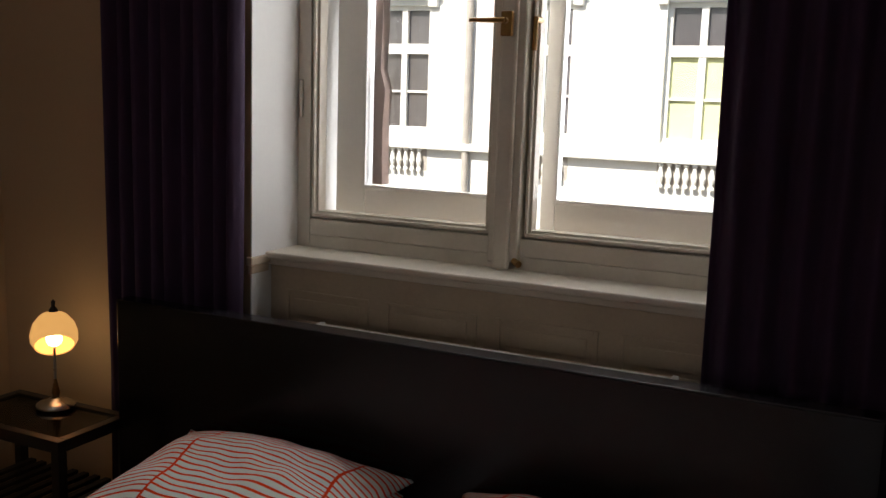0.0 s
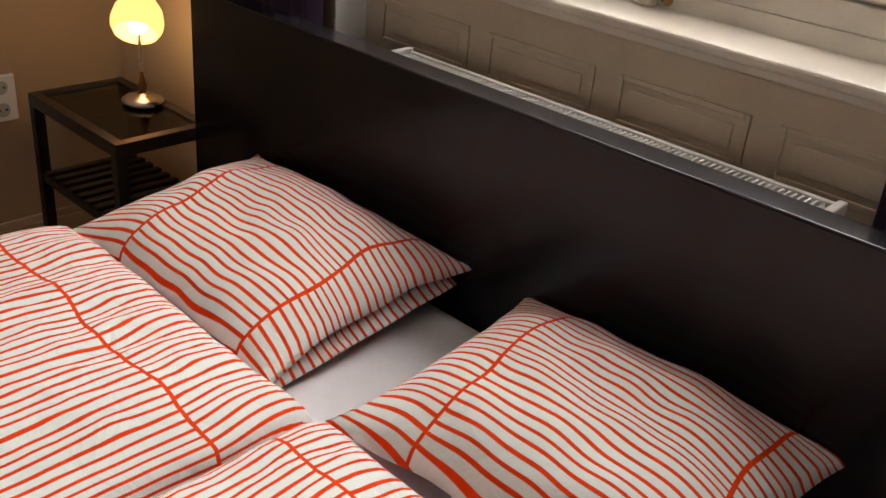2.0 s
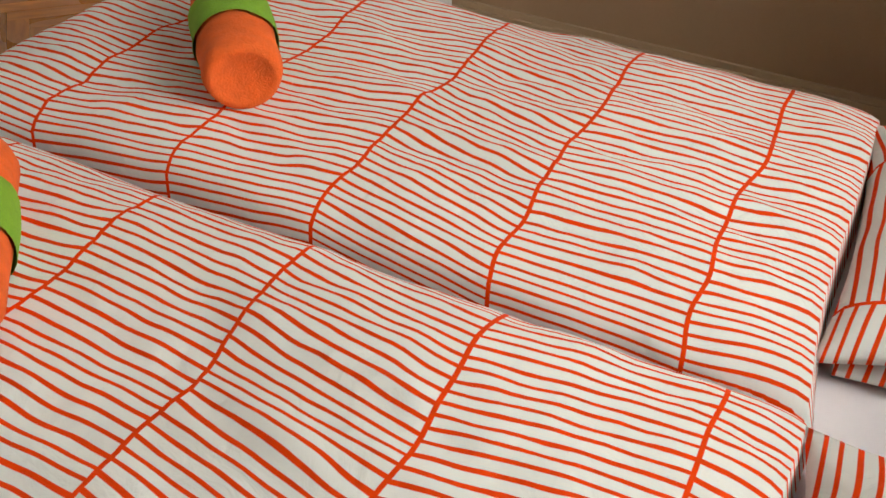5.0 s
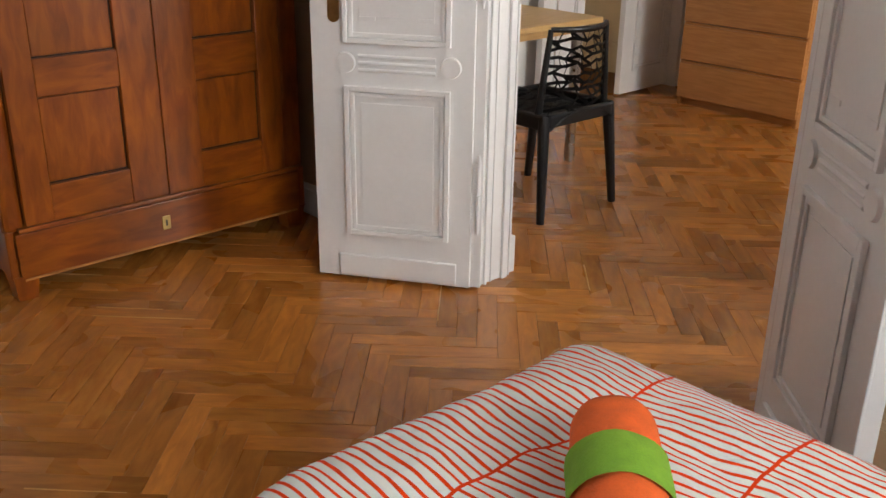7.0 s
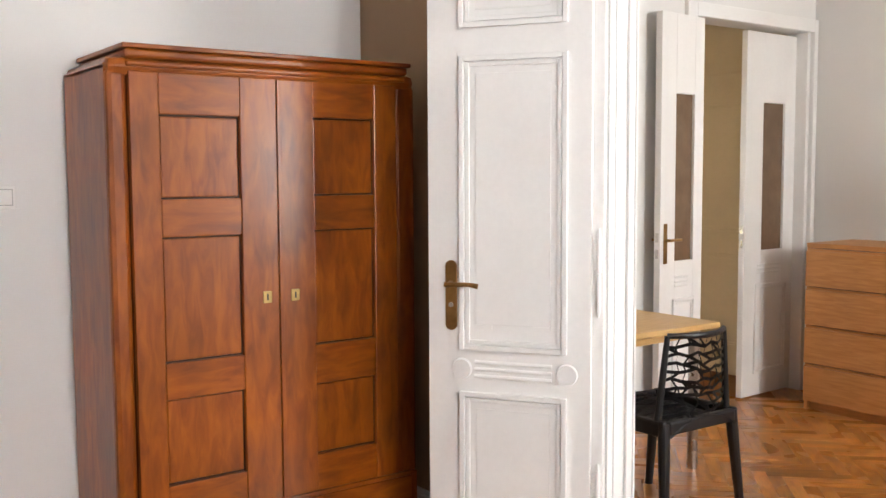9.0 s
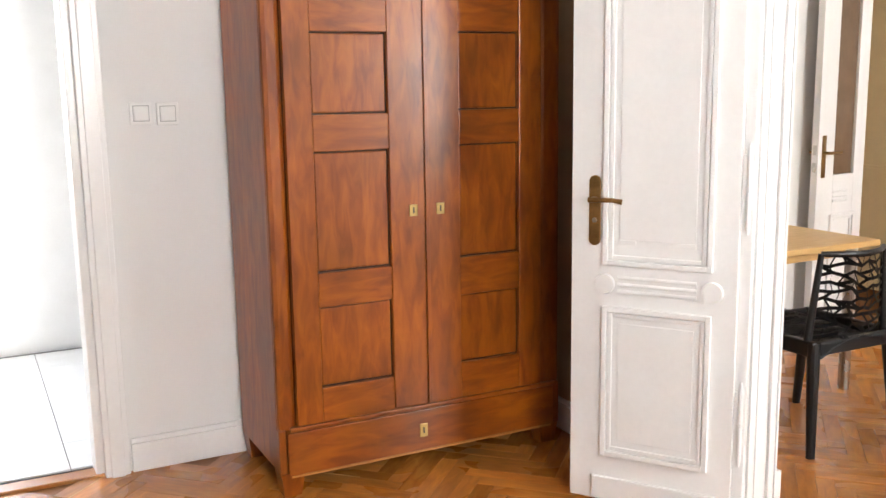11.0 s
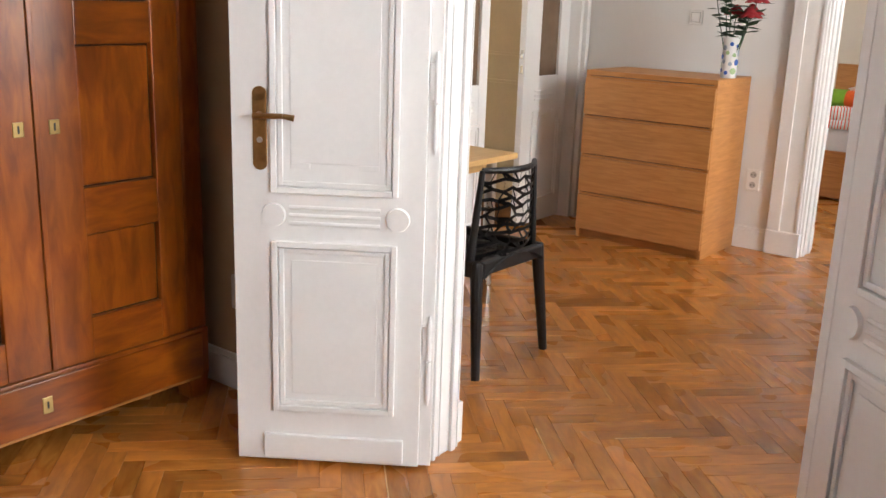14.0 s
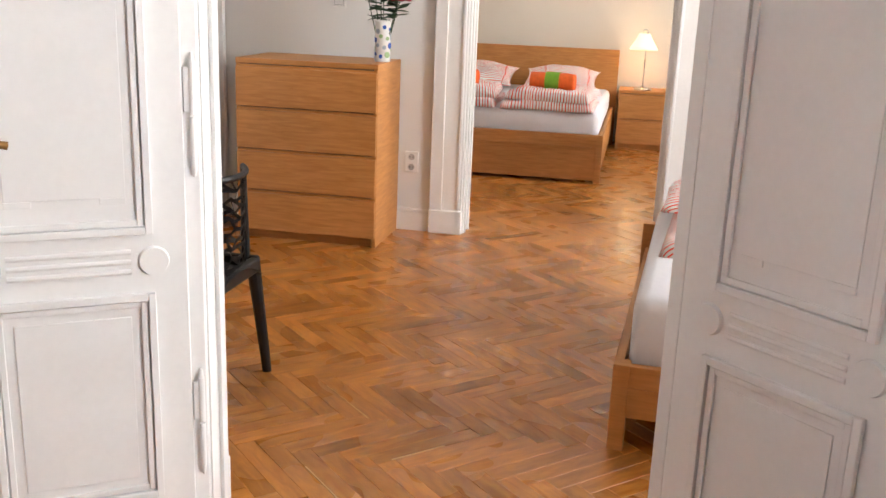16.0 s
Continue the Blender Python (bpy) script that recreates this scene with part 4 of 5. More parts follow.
for x in (WL - 0.045, WR + 0.05):
    for y in (WF - 0.035, WB + 0.04):
        bm = bmesh.new()
        r = bmesh.ops.create_cone(bm, cap_ends=True, segments=4, radius1=0.045, radius2=0.06, depth=0.09, matrix=Matrix.Translation((x, y, 0.045)) @ Matrix.Rotation(radians(45), 4, "Z"))
        part("foot", bm, M_WARD, wd)
bm = bmesh.new()
box(bm, WR + 0.0, WL - 0.0, WB, WF + 0.006, WT - 0.095, WT - 0.028, 0.03)
part("cornice", bm, M_WARD_H, wd)
bm = bmesh.new()
box(bm, WR + 0.05, WL - 0.06, WB, WF + 0.014, WT - 0.062, WT - 0.040, 0.008)
box(bm, WR + 0.045, WL - 0.055, WB, WF + 0.022, WT - 0.036, WT - 0.006, 0.010)
box(bm, WR + 0.035, WL - 0.045, WB - 0.0, WF + 0.030, WT - 0.006, WT + 0.010, 0.004)
part("cornice_top", bm, M_WARD_H, wd)


def ward_door(x0, x1, p0, p1, key_x, rows):
    """A framed door between x0 (low x) and x1, three sunk panels between p0 and p1."""
    z0, z1 = 0.258, WT - 0.075
    # Dark backing: stained groove and recess shade in one tone.
    d = part("door", cube(x0, x1, WF - 0.022, WF - 0.012, z0, z1), M_WARD_D, wd, "dark-stained grooves round the panels, shade put into the tone")
    for a, b in ((x0, p0), (p1, x1)):
        part("stile", cube(a, b, WF - 0.012, WF + 0.012, z0, z1, 0.004), M_WARD, d)
    cuts = [z0] + [z for r in rows for z in r] + [z1]
    for a, b in zip(cuts[::2], cuts[1::2]):
        part("rail", cube(p0, p1, WF - 0.012, WF + 0.010, a, b, 0.003), M_WARD_H, d)
    for a, b in rows:
        bm = cube(p0 + 0.005, p1 - 0.005, WF - 0.013, WF - 0.003, a + 0.005, b - 0.005, 0.004)
        part("panel", bm, M_WARD, d)
    part("key_plate", cube(key_x - 0.016, key_x + 0.016, WF + 0.012, WF + 0.015, 0.968, 1.010, 0.003), M_KEY, d, "brass keyhole plate")
    part("keyhole", cube(key_x - 0.003, key_x + 0.003, WF + 0.0151, WF + 0.0158, 0.978, 1.0), M_DARKHOLE, d)


ward_door(-1.010, -0.500, -0.874, -0.596, -0.962, ((0.382, 0.672), (0.794, 1.212), (1.337, 1.612)))
ward_door(-1.504, -1.016, -1.406, -1.152, -1.070, ((0.392, 0.655), (0.798, 1.216), (1.340, 1.618)))
part("centre_strip", cube(-1.024, -1.008, WF + 0.012, WF + 0.02, 0.26, WT - 0.078, 0.003), M_WARD, wd)
# Dark strip painted as the shade above the drawer.
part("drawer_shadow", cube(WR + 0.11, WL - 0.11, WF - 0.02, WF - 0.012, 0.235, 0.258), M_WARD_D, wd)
part("ledge", cube(WR + 0.02, WL - 0.04, WF - 0.02, WF + 0.018, 0.242, 0.257, 0.003), M_WARD_H, wd)
dr = part("drawer", cube(WR + 0.03, WL - 0.03, WF - 0.03, WF + 0.008, 0.078, 0.236, 0.004), M_WARD_H, wd)
part("worn_edge", cube(WR + 0.04, WL - 0.04, WF - 0.03, WF + 0.007, 0.070, 0.078, 0.001), M_OAK_X, dr, "pale worn lower edge")
part("key_plate", cube(-1.004, -0.972, WF + 0.008, WF + 0.011, 0.13, 0.182, 0.002), M_KEY, dr, "brass keyhole plate")
part("keyhole", cube(-0.991, -0.985, WF + 0.0112, WF + 0.0118, 0.145, 0.168), M_DARKHOLE, dr)

# ---- bathroom door ----
bd = thing("door_3", "plain white bathroom door standing open inward", "door", (BD1 - 0.03, BY - 0.16, 0), 262)
part("leaf", cube(0, 0.78, -0.02, 0.02, 0.012, 2.03, 0.003), M_TRIM, bd)
part("lever", rod(bmesh.new(), (0.72, 0.02, 1.04), (0.64, 0.05, 1.04), 0.008), M_STEEL, bd)


# ---- living room ----
def drawers(name, label, w, d, h, rows, loc, rz, first=0.0):
    """Chest with overlapping drawer fronts; front looks to -y of its own, width along x."""
    c = thing(name, label, "chest of drawers" if rows > 2 else "nightstand", loc, rz)
    for x in (-w / 2, w / 2 - 0.022):
        part("side_panel", cube(x, x + 0.022, -d / 2 + 0.004, d / 2, 0.0, h - 0.028, 0.001), M_OAK, c)
    part("top", cube(-w / 2 - 0.001, w / 2 + 0.001, -d / 2, d / 2, h - 0.028, h, 0.0015), M_OAK_X, c)
    part("plinth", cube(-w / 2 + 0.023, w / 2 - 0.023, -d / 2 + 0.03, -d / 2 + 0.045, 0.0, 0.06), M_OAK_X, c)
    part("back_panel", cube(-w / 2 + 0.023, w / 2 - 0.023, d / 2 - 0.01, d / 2, 0.02, h - 0.03), M_OAK_X, c)
    # Dark block stands in for the shade between drawer fronts.
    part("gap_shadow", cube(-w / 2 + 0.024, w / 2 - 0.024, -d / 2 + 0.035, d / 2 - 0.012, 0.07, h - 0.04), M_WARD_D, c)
    z = 0.055
    hh = (h - 0.028 + 0.002 - z) / rows
    for i in range(rows):
        bm = bmesh.new()
        box(bm, -w / 2 + 0.003, w / 2 - 0.003, -d / 2 - 0.014, -d / 2 + 0.006, z + i * hh, z + (i + 1) * hh - 0.020, 0.0015)
        box(bm, -w / 2 + 0.003, w / 2 - 0.003, -d / 2 - 0.002, -d / 2 + 0.012, z + (i + 1) * hh - 0.020, z + (i + 1) * hh - 0.006, 0.001)
        part("drawer", bm, M_OAK_X, c)
    return c


drawers("chest_of_drawers", "oak veneer chest with four wide drawers against wall", 0.80, 0.48, 1.0, 4, (-4.81, -3.98, 0), 90)

vase = thing("vase", "white cylindrical vase with blue and green dots, red roses", "vase", (-4.80, -3.62, 1.0))
part("body", lathe(bmesh.new(), [(0.001, 0), (0.040, 0), (0.042, 0.01), (0.042, 0.212), (0.045, 0.222), (0.038, 0.222), (0.037, 0.02), (0.001, 0.02)]), M_PLASTIC, vase, "white glazed body", True)
k = 0
for a in range(7):
    for zi in range(4):
        an = a * 2 * math.pi / 7 + zi * 0.45
        z = 0.03 + zi * 0.048 + 0.012 * math.sin(a * 2.3)
        rr = 0.011 + 0.006 * ((a * 5 + zi * 3) % 3) / 2
        bm = bmesh.new()
        rod(bm, (0.0405 * math.cos(an), 0.0405 * math.sin(an), z), (0.0432 * math.cos(an), 0.0432 * math.sin(an), z), rr, n=14)
        part("dot", bm, M_DOT[(a + zi * 2) % 3], vase)
rng = random.Random(5)
for i in range(7):
    an = i * 2.4
    top = Vector((0.10 * math.cos(an) * rng.uniform(0.3, 1), 0.12 * math.sin(an) * rng.uniform(0.3, 1), rng.uniform(0.34, 0.47)))
    part("stem", rod(bmesh.new(), (0.015 * math.cos(an), 0.015 * math.sin(an), 0.05), top, 0.0025, n=6), M_LEAF, vase)
    bm = bmesh.new()
    for ring, (cnt, rad_, h0) in enumerate(((5, 0.013, 0.0), (7, 0.024, -0.006), (8, 0.033, -0.014))):
        for p in range(cnt):
            a2 = p * 2 * math.pi / cnt + ring
            m = Matrix.Translation(top) @ Matrix.Rotation(a2, 4, "Z") @ Matrix.Scale(1.25, 4) @ Matrix.Translation((rad_, 0, h0 + 0.012)) @ Matrix.Rotation(radians(-25 - 18 * ring), 4, "Y") @ Matrix.Diagonal((0.25, 0.9, 1.2, 1))
            bmesh.ops.create_uvsphere(bm, u_segments=7, v_segments=5, radius=0.02, matrix=m)
    part("rose", bm, M_RED, vase, "dark red rose bloom", True)
    for q in range(8):
        t = 0.56 + 0.055 * q
        base = Vector((0, 0, 0.05)).lerp(top, t)
        a3 = rng.uniform(0, 6.28)
        bm = bmesh.new()
        d1 = Vector((math.cos(a3), math.sin(a3), rng.uniform(-0.2, 0.4))) * 0.10
        sd = Vector((-math.sin(a3), math.cos(a3), 0)) * 0.034
        vs = [bm.verts.new(base), bm.verts.new(base + d1 * 0.5 + sd), bm.verts.new(base + d1), bm.verts.new(base + d1 * 0.5 - sd), bm.verts.new(base + d1 * 0.5 + Vector((0, 0, 0.006)))]
        for a, b in ((0, 1), (1, 2), (2, 3), (3, 0)):
            bm.faces.new((vs[a], vs[b], vs[4]))
        part("leaf", bm, M_LEAF, vase)

# table and chair
tb = thing("dining_table", "light oak table with steel tube legs", "table")
TX0, TX1, TY0, TY1 = -3.20, -2.0, -4.62, -3.93
part("tabletop", cube(TX0, TX1, TY0, TY1, 0.685, 0.712, 0.004), M_BIRCH, tb)
part("apron", cube(TX0 + 0.08, TX1 - 0.08, TY0 + 0.1, TY1 - 0.1, 0.63, 0.685), M_BIRCH, tb)
for x in (TX0 + 0.08, TX1 - 0.08):
    for y in (TY0 + 0.09, TY1 - 0.09):
        part("leg", rod(bmesh.new(), (x, y, 0), (x, y, 0.685), 0.026, n=18), M_STEEL, tb)


def lattice(w0, w1, h, nx, nz, seed):
    """Openwork sheet of irregular cells, w0 wide below and w1 above."""
    rg = random.Random(seed)
    bm = bmesh.new()
    g = []
    for j in range(nz + 1):
        row = []
        for i in range(nx + 1):
            u, v = i / nx, j / nz
            if 0 < i < nx:
                u += rg.uniform(-0.36, 0.36) / nx
            if 0 < j < nz:
                v += rg.uniform(-0.36, 0.36) / nz
            ww = w0 + (w1 - w0) * v
            x = (u - 0.5) * ww
            row.append(bm.verts.new((x, -0.16 * (u - 0.5) ** 2 * 1.6, v * h)))
        g.append(row)
    for j in range(nz):
        for i in range(nx):
            q = (g[j][i], g[j][i + 1], g[j + 1][i + 1], g[j + 1][i])
            k = rg.random()
            if k < 0.35:
                bm.faces.new((q[0], q[1], q[2]))
                bm.faces.new((q[0], q[2], q[3]))
            else:
                bm.faces.new(q)
    keep = list(bm.faces)
    r = bmesh.ops.inset_individual(bm, faces=keep, thickness=0.0075, use_even_offset=True)
    bmesh.ops.delete(bm, geom=keep, context="FACES")
    return bm


ch = thing("chair", "black plastic chair with openwork lattice back and seat", "chair", (-2.555, -3.50, 0), -1)
o = part("backrest", lattice(0.405, 0.335, 0.345, 9, 10, 3), M_CHAIR, ch, "", True, Matrix.Translation((0, 0, 0.435)) @ Matrix.Rotation(radians(-3), 4, "X"))
o.modifiers.new("thick", "SOLIDIFY").thickness = 0.014
o = part("seat", lattice(0.40, 0.42, 0.44, 9, 9, 9), M_CHAIR, ch, "", True, Matrix.Translation((0, -0.01, 0.452)) @ Matrix.Rotation(radians(88), 4, "X"))
o.modifiers.new("thick", "SOLIDIFY").thickness = 0.022
bm = bmesh.new()
for x0, x1 in ((-0.225, -0.195), (0.195, 0.225)):
    box(bm, x0, x1, -0.46, -0.01, 0.385, 0.45, 0.010)
box(bm, -0.195, 0.195, -0.035, 0.0, 0.395, 0.448, 0.008)
box(bm, -0.195, 0.195, -0.46, -0.43, 0.395, 0.448, 0.008)
box(bm, -0.195, 0.195, -0.43, -0.035, 0.400, 0.410)
part("seat_frame", bm, M_CHAIR, ch)
bm = bmesh.new()
rim = []
for k in range(13):
    u = k / 12 - 0.5
    rim.append(Vector((u * 0.335, 0.018 - 0.256 * u * u, 0.780)))
for a, b in zip(rim, rim[1:]):
    rod(bm, a, b, 0.011)
for sx, top in ((-1, rim[0]), (1, rim[-1])):
    rod(bm, (sx * 0.205, -0.058, 0.44), top, 0.016, 0.011)
part("back_frame", bm, M_CHAIR, ch)
for a, b in (((-0.20, -0.03, 0.44), (-0.23, 0.008, 0)), ((0.20, -0.03, 0.44), (0.23, 0.008, 0)), ((-0.20, -0.44, 0.43), (-0.215, -0.49, 0)), ((0.20, -0.44, 0.43), (0.215, -0.49, 0))):
    part("leg", rod(bmesh.new(), a, b, 0.026, 0.017, 12), M_CHAIR, ch)


# single bed in the living room
def oak_bed(name, label, x0, x1, y0, y1, rail, head, top, foot="x1"):
    b = thing(name, label, "bed")
    t = 0.03
    part("headboard", cube(x0 - 0.06, x0, y0 - 0.02, y1 + 0.02, 0, head, 0.003), M_OAK, b)
    for y in (y0, y1 - t):
        part("side_rail", cube(x0, x1, y, y + t, 0.06 if rail < 0.3 else 0.10, rail, 0.003), M_OAK_X, b)
    part("footboard", cube(x1 - t, x1, y0 + t, y1 - t, 0.115 if rail < 0.3 else 0.02, rail, 0.003), M_OAK, b)
    part("cross_batten", cube(x1 - t + 0.003, x1 + 0.004, y0 + t, y1 - t, rail * 0.72, rail * 0.75, 0.001), M_OAK, b)
    for y in (y0, y1 - 0.05):
        part("leg", cube(x1 - 0.055, x1 + 0.002, y - 0.001, y + 0.051, 0, rail + 0.001, 0.003), M_OAK, b)
    part("slat_base", cube(x0, x1 - t, y0 + t, y1 - t, rail - 0.10, rail - 0.06), M_OAK, b)
    m = thing("mattress", "mattress under white fitted sheet on oak bed", "mattress", (0, 0, rail - 0.06))
    part("sheet", cube(x0 + 0.01, x1 - 0.05, y0 + 0.04, y1 - 0.04, 0, top - rail + 0.06, 0.05), M_SHEET, m, "", True)
    return b


BASE = Matrix.Translation((-2.5, -2.225, 0)) @ Matrix.Rotation(radians(-3.5), 4, "Z") @ Matrix.Translation((2.5, 2.225, 0))
oak_bed("bed", "oak single bed with low frame and white mattress", -4.0, -2.50, -2.225, -1.30, 0.29, 0.40, 0.50)
dv = thing("duvet", "folded orange-striped duvet lying on the single bed", "duvet", (-3.45, -1.78, 0.50))
part("cover", cloth_dome(0.80, 0.70, 0.09, 0.012, 7, 0.3, 40, 40), M_DUVET, dv, "", True)
dv = thing("duvet", "orange-striped duvet folded across the single bed", "duvet", (-3.66, -1.80, 0.585))
part("cover", cloth_dome(0.50, 0.70, 0.07, 0.012, 8, 0.3, 40, 40), M_DUVET2, dv, "", True)

# far bedroom
BASE = Matrix.Identity(4)
oak_bed("bed", "oak double bed with headboard in the far bedroom", -9.0, -6.93, -4.20, -2.47, 0.37, 0.90, 0.53)
for i, y in enumerate((-3.72, -2.95)):
    d = thing("duvet", "orange-striped duvet folded in half on far bed", "duvet", (-7.33, y + 0.04, 0.53), 90, "duvets on far bed")
    cloth = M_DUVET2 if i else M_DUVET
    part("lower_fold", cloth_dome(0.72, 0.74, 0.075, 0.010, 12 + i, 0.2, 40, 40), cloth, d, "", True)
    part("upper_fold", cloth_dome(0.66, 0.70, 0.085, 0.014, 16 + i, 0.24, 40, 40), cloth, d, "", True, Matrix.Translation((0.02, 0.01, 0.066)) @ Matrix.Rotation(radians(4 - 9 * i), 4, "Z"))
    pillow(-8.60, y, 0.53 + 0.10, 0.66, 0.52, M_PILLOW, 5 + i, 14, 90)
    towel(-7.22, y + 0.05, 0.53 + 0.13, 86)
drawers("nightstand", "oak veneer nightstand with two drawers by far bed", 0.44, 0.40, 0.55, 2, (-8.97, -2.20, 0), 90)
fl = thing("table_lamp", "steel table lamp with lit white fabric shade", "lamp", (-8.93, -2.21, 0.55))
part("base", lathe(bmesh.new(), [(0.001, 0), (0.085, 0), (0.085, 0.01), (0.05, 0.02), (0.01, 0.03), (0.001, 0.03)]), M_STEEL, fl, "", True)
part("stem", rod(bmesh.new(), (0, 0, 0.02), (0, 0, 0.50), 0.006), M_STEEL, fl)
bm = bmesh.new()
pts = [Vector((0, 0, 0.50)), Vector((0.0, 0.01, 0.535)), Vector((0.0, -0.01, 0.555)), Vector((0.0, -0.04, 0.54))]
for a, b in zip(pts, pts[1:]):
    rod(bm, a, b, 0.010)
part("neck", bm, M_STEEL, fl)
o = part("shade", lathe(bmesh.new(), [(0.13, 0.37), (0.115, 0.40), (0.075, 0.46), (0.05, 0.51), (0.045, 0.515)], 0, -0.02), M_SHADE2, fl, "lit white fabric shade", True)
o.modifiers.new("thick", "SOLIDIFY").thickness = 0.002
o.visible_shadow = False


# glazed hallway door leaves
def glazed_leaf(name, label, w, loc, rz, handle):
    d = thing(name, label, "door", loc, rz)
    h = 2.28
    bm = bmesh.new()
    gx0, gx1, gz0, gz1 = w * 0.22, w * 0.66, 0.93, 1.85
    box(bm, 0, gx0, -0.02, 0.02, 0.01, h, 0.002)
    box(bm, gx1, w, -0.02, 0.02, 0.01, h, 0.002)
    box(bm, gx0, gx1, -0.02, 0.02, 0.01, gz0, 0.002)
    box(bm, gx0, gx1, -0.02, 0.02, gz1, h, 0.002)
    part("leaf", bm, M_TRIM, d)
    part("pane", cube(gx0, gx1, -0.004, 0.004, gz0, gz1), M_BROWNGLASS, d, "brown ribbed glass")
    for s in (1, -1):
        bm = bmesh.new()
        moulded_panel(bm, 0.075, w - 0.115, 0.15, 0.72, s * 0.02, s)
        part("panel", bm, M_TRIM, d)
        for k in range(3):
            part("rib", rod(bmesh.new(), (0.14, s * 0.02, 0.79 + k * 0.025), (w - 0.14, s * 0.02, 0.79 + k * 0.025), 0.006, n=8), M_TRIM, d)
        if handle:
            part("handle_plate", cube(w - 0.06, w - 0.03, s * 0.02, s * 0.026, 0.92, 1.14, 0.002), M_BRASS, d)
            part("lever", rod(bmesh.new(), (w - 0.045, s * 0.055, 1.05), (w - 0.14, s * 0.06, 1.05), 0.008), M_BRASS, d)
            part("spindle", rod(bmesh.new(), (w - 0.045, s * 0.02, 1.05), (w - 0.045, s * 0.062, 1.05), 0.008), M_BRASS, d)
    for z in (0.95, 1.04):
        part("lock_plate", cube(w, w + 0.002, -0.01, 0.01, z, z + 0.05), M_STEEL, d)
    return d


glazed_leaf("door_4", "white glazed door leaf with brown glass, closed", 0.53, (-4.985, SY - 0.10, 0), 2, False)
glazed_leaf("door_5", "white glazed door leaf with brown glass, standing open", 0.40, (-3.885, SY + 0.055, 0), 6, True)
hd = thing("door_6", "brown-painted panelled hallway door in shade, closed", "door", (FX + 0.016, -4.92, 0), -90)
part("leaf", cube(0, 0.9, -0.015, 0.02, 0.0, 2.1, 0.003), M_HALL, hd)
for z0, z1 in ((0.2, 0.85), (1.0, 1.9)):
    bm = bmesh.new()
    moulded_panel(bm, 0.13, 0.77, z0, z1, 0.02, 1)
    part("panel", bm, M_HALL, hd)

# ---- outside ----
BASE = BED
structure("ground", cube(-400, 400, 0.9, 800, -5.2, -5.0), M_ASPHALT, "grey asphalt street below the window", "ground")
fac = thing("building", "white plastered townhouse facade with tall windows and balustrades", "building", (0, 12, 0.22))
bays = [-11.38 + 2.42 * i for i in range(9)]
HW = 0.52
ZS = ((-3.6, -1.4), (0.80, 2.82), (4.6, 6.6))
bm = bmesh.new()
edge = -14.0
for c in bays:
    box(bm, edge, c - HW, 0, 0.4, -5, 9.5)
    z = -5
    for a, b in ZS:
        box(bm, c - HW, c + HW, 0, 0.4, z, a)
        z = b
    box(bm, c - HW, c + HW, 0, 0.4, z, 9.5)
    edge = c + HW
box(bm, edge, 13, 0, 0.4, -5, 9.5)
box(bm, -14, 13, 0.42, 6, -5, 9.0)
part("wall", bm, M_FACADE, fac)
bm = bmesh.new()
box(bm, -14.2, 13.2, -0.5, 0, 8.9, 9.3, 0.05)
box(bm, -14, 13, -0.10, 0, 3.35, 3.55, 0.03)
box(bm, -14, 13, -0.16, 0, 0.52, 0.64, 0.02)
part("cornice", bm, M_FACADE, fac)
part("roof", cube(-14.2, 13.2, -0.3, 6, 9.3, 9.6), M_STONE, fac)
for bi, c in enumerate(bays):
    for a, b in ZS:
        w = part("window", frame_ring(bmesh.new(), c - HW, c + HW, a, b, 0.07, 0.10, 0.18, 0.0), M_FACADE, fac)
        bm = bmesh.new()
        box(bm, c - 0.05, c + 0.05, 0.10, 0.17, a + 0.07, b - 0.07)
        box(bm, c - HW + 0.07, c + HW - 0.07, 0.09, 0.175, a + (b - a) * 0.62, a + (b - a) * 0.62 + 0.16)
        box(bm, c - HW + 0.07, c + HW - 0.07, 0.12, 0.16, a + (b - a) * 0.31, a + (b - a) * 0.31 + 0.035)
        part("glazing_bar", bm, M_FACADE, w)
        lit = bi == 4
        part("pane", cube(c - HW + 0.07, c + HW - 0.07, 0.17, 0.175, a + (b - a) * 0.62 if lit else a + 0.07, b - 0.07), M_FGLASS, w)
        if lit:
            part("blind", cube(c - HW + 0.07, c + HW - 0.07, 0.17, 0.175, a + 0.07, a + (b - a) * 0.62), M_BLIND, w, "pale yellow blind")
        bm = bmesh.new()
        box(bm, c - HW - 0.18, c + HW + 0.18, -0.12, 0, b + 0.10, b + 0.20, 0.02)
        box(bm, c - HW - 0.14, c - HW + 0.02, -0.09, 0, b - 0.04, b + 0.10, 0.02)
        box(bm, c + HW - 0.02, c + HW + 0.14, -0.09, 0, b - 0.04, b + 0.10, 0.02)
        part("lintel", bm, M_FACADE, w)
    part("balustrade_niche", cube(c - HW, c + HW, -0.011, -0.004, 0.16, 0.52), M_STONE, fac)
    for i in range(8):
        x = c - HW + 0.07 + i * 0.123
        bm = lathe(bmesh.new(), [(0.045, 0.16), (0.045, 0.19), (0.022, 0.22), (0.05, 0.32), (0.03, 0.42), (0.02, 0.46), (0.042, 0.49), (0.042, 0.52)], x, -0.07, 0, 8)
        part("baluster", bm, M_FACADE, fac)
part("drainpipe", rod(bmesh.new(), (-5.30, -0.08, -5), (-5.30, -0.08, 9), 0.055), M_STONE, fac)

# ---- parquet, tiles ----
BASE = Matrix.Identity(4)
PL, PW, GAP = 0.39, 0.065, 0.0007


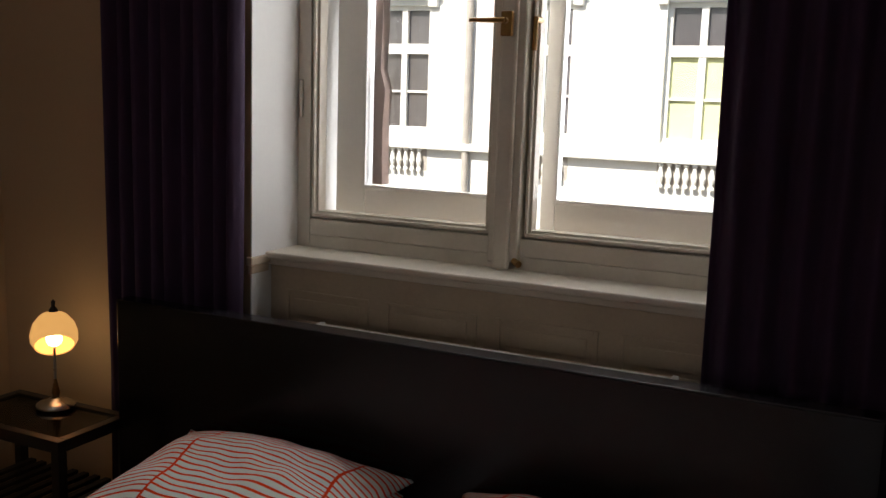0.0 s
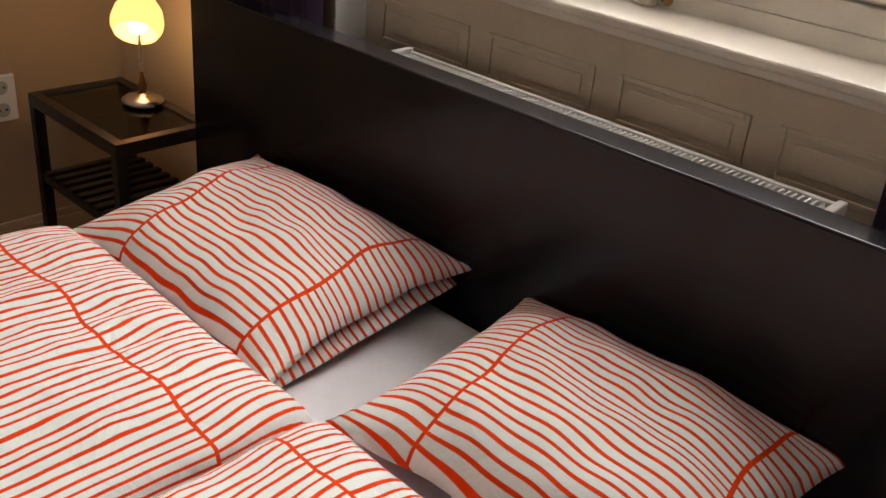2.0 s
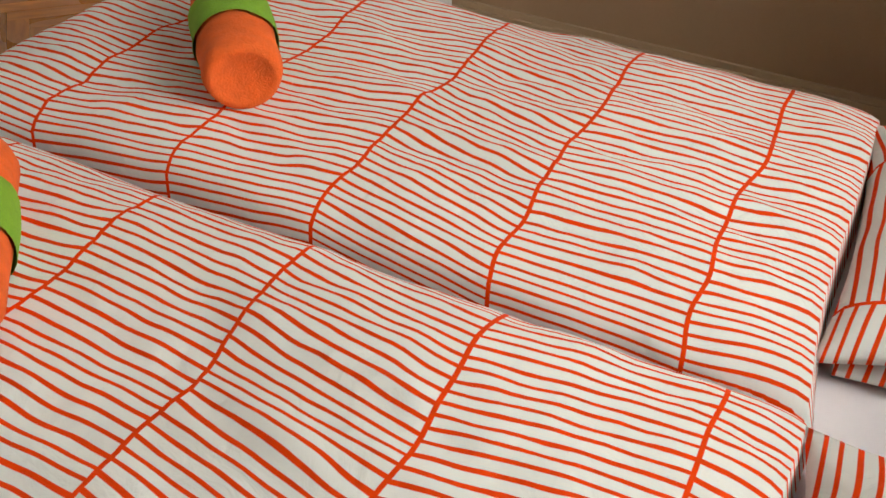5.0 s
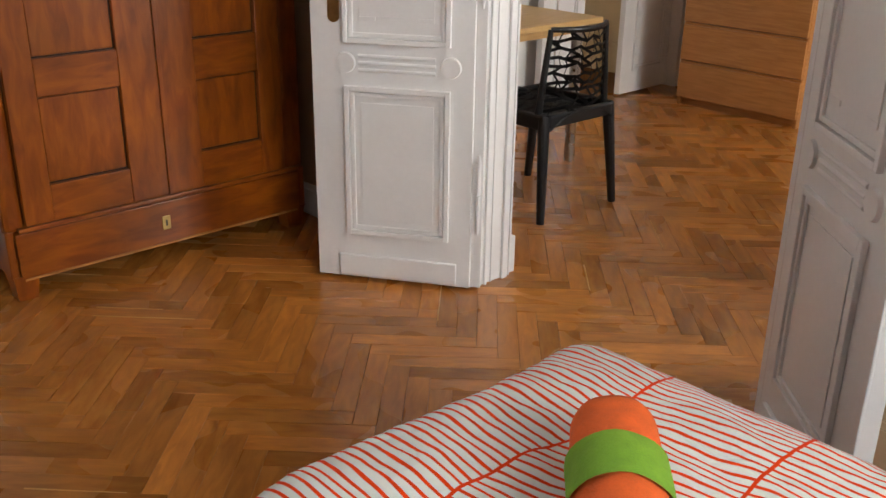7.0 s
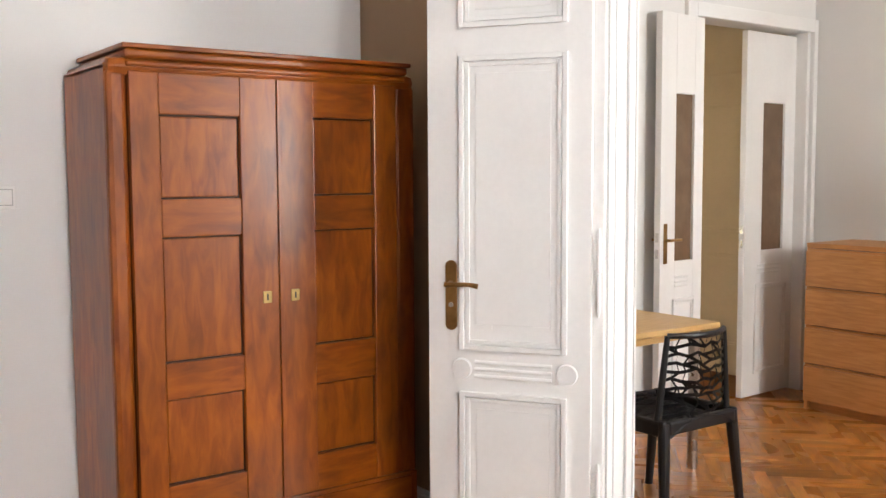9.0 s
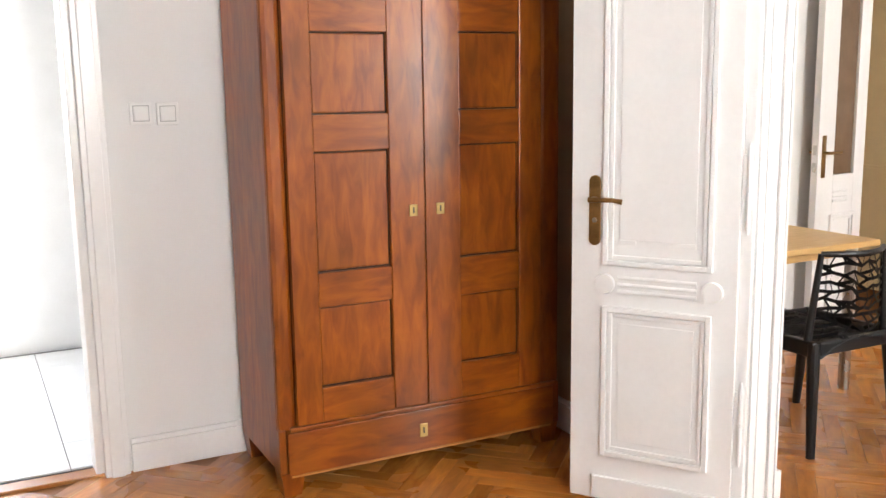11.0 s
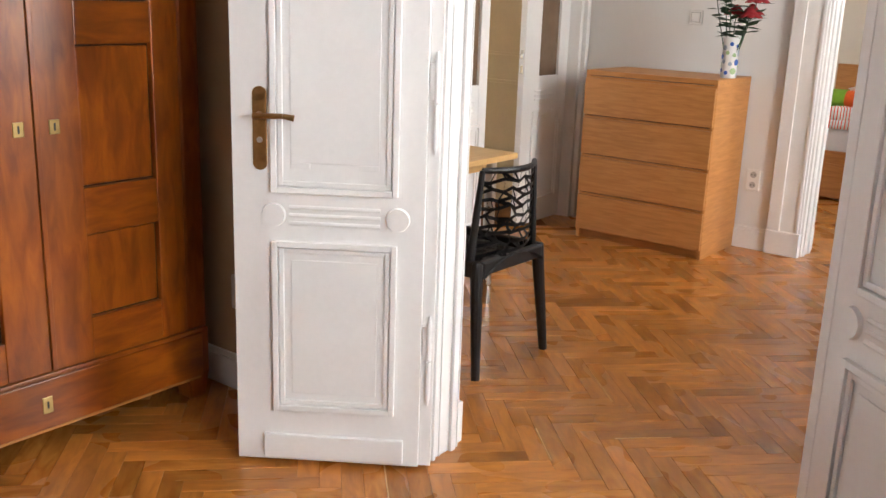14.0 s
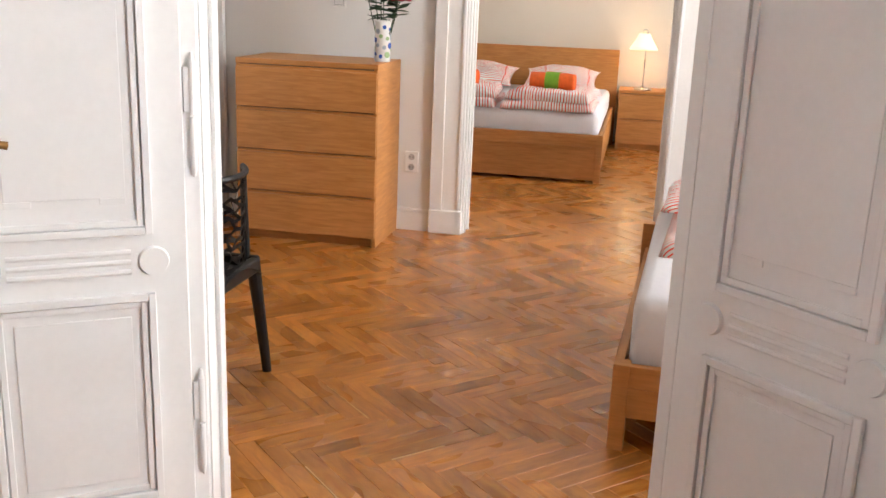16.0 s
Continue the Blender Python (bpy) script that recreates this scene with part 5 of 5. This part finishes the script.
def plank_mesh():
    bm = cube(-PL / 2 + GAP / 2, PL / 2 - GAP / 2, -PW / 2 + GAP / 2, PW / 2 - GAP / 2, -0.006, 0.0)
    top = [e for e in bm.edges if all(v.co.z > -0.001 for v in e.verts)]
    bmesh.ops.bevel(bm, geom=top, offset=0.0008, segments=1, affect="EDGES")
    return finish("plank", bm, M_PARQ)


plank = plank_mesh()
spots = []
N = int(round(PL / PW))
c45 = math.cos(radians(45))
for a in range(-110, 110):
    for b in range(-20, 20):
        for k in (0, 1):
            # herringbone lattice in its own axes
            ox, oy = a * PW + b * PL, a * PW - b * PL
            if k == 0:
                px, py, ang = ox + PL / 2, oy + PW / 2, 0
            else:
                px, py, ang = ox + PW / 2, oy + PW + PL / 2, 90
            x = c45 * (px - py) - 2.2
            y = c45 * (px + py) - 2.9
            spots.append((x, y, ang + 45))


def on_floor(x, y):
    if WX - 0.12 < x < 2.4 and BY - 0.06 < y < FY:
        return True
    if LX - 0.02 <= x <= WX + 0.02 and D0 - 0.2 < y < D1 + 0.2:
        return True
    if FX - 0.12 < x < LX + 0.12 and SY - 0.12 < y < FY:
        return True
    if FX - 0.2 <= x <= FX and FO0 - 0.2 < y < FO1 + 0.2:
        return True
    return -9.2 < x < FX - 0.2 and SY < y < FY - 0.02


spots = [q for q in spots if on_floor(q[0], q[1])]
spots.sort(key=lambda q: (q[0] + 1.75) ** 2 + 0.8 * (q[1] + 2.95) ** 2)
rng = random.Random(11)
for x, y, ang in spots[:300]:
    o = new("plank", plank)
    o.parent = floor
    o.matrix_basis = pose(x, y, rng.uniform(-0.0005, 0.0005), rng.uniform(-0.06, 0.06), rng.uniform(-0.04, 0.04), ang)
verts, faces, uvv = [], [], []
cs = [(-PL / 2 + GAP / 2, -PW / 2 + GAP / 2), (PL / 2 - GAP / 2, -PW / 2 + GAP / 2), (PL / 2 - GAP / 2, PW / 2 - GAP / 2), (-PL / 2 + GAP / 2, PW / 2 - GAP / 2)]
for x, y, ang in spots[300:]:
    ca, sa = math.cos(radians(ang)), math.sin(radians(ang))
    z = rng.uniform(-0.0005, 0.0005)
    n0 = len(verts)
    for zz in (z, -0.006):
        for u, v in cs:
            verts.append((x + ca * u - sa * v, y + sa * u + ca * v, zz))
    for f in ((0, 1, 2, 3), (0, 4, 5, 1), (1, 5, 6, 2), (2, 6, 7, 3), (3, 7, 4, 0)):
        faces.append(tuple(n0 + i for i in f))
        uvv.extend(cs[i % 4] for i in f)
me = bpy.data.meshes.new("parquet")
me.from_pydata(verts, [], faces)
lay = me.uv_layers.new(name="UVMap")
lay.data.foreach_set("uv", [c for q in uvv for c in q])
me.materials.append(M_PARQ_I)
rest = new("parquet", me)
rest.parent = floor
tagged(rest, "oak herringbone parquet strips", "", "", "stuff")
# pale sapwood along one edge of some strips
M_SAP = mat("pale_sapwood", (0.62, 0.36, 0.13), 0.3, var=0.15, scale=8, fine=60, bump=0.02)
rng = random.Random(23)
sv, sf = [], []
for x, y, ang in spots:
    if rng.random() > 0.075:
        continue
    ca, sa = math.cos(radians(ang)), math.sin(radians(ang))
    u0 = rng.uniform(-PL / 2, -PL / 6)
    u1 = rng.uniform(PL / 8, PL / 2)
    wd0, wd1 = rng.uniform(0.002, 0.007), rng.uniform(0.001, 0.005)
    n0 = len(sv)
    for zz in (-0.004, 0.0011):
        for u, v in ((u0, -PW / 2), (u1, -PW / 2), (u1, -PW / 2 + wd1), (u0, -PW / 2 + wd0)):
            sv.append((x + ca * u - sa * v, y + sa * u + ca * v, zz))
    for f in ((4, 5, 6, 7), (0, 1, 5, 4), (1, 2, 6, 5), (2, 3, 7, 6), (3, 0, 4, 7)):
        sf.append(tuple(n0 + i for i in f))
me = bpy.data.meshes.new("sapwood")
me.from_pydata(sv, [], sf)
me.materials.append(M_SAP)
sap = new("sapwood", me)
sap.parent = floor
tagged(sap, "pale sapwood edges of parquet strips", "", "", "stuff")
tile = finish("tile", cube(-0.1485, 0.1485, -0.1485, 0.1485, 0.0, 0.008, 0.001), M_TILE)
for i in range(10):
    for j in range(6):
        o = new("tile", tile)
        o.parent = bath
        o.location = (-0.85 + i * 0.3, -4.90 - j * 0.3, 0.005)
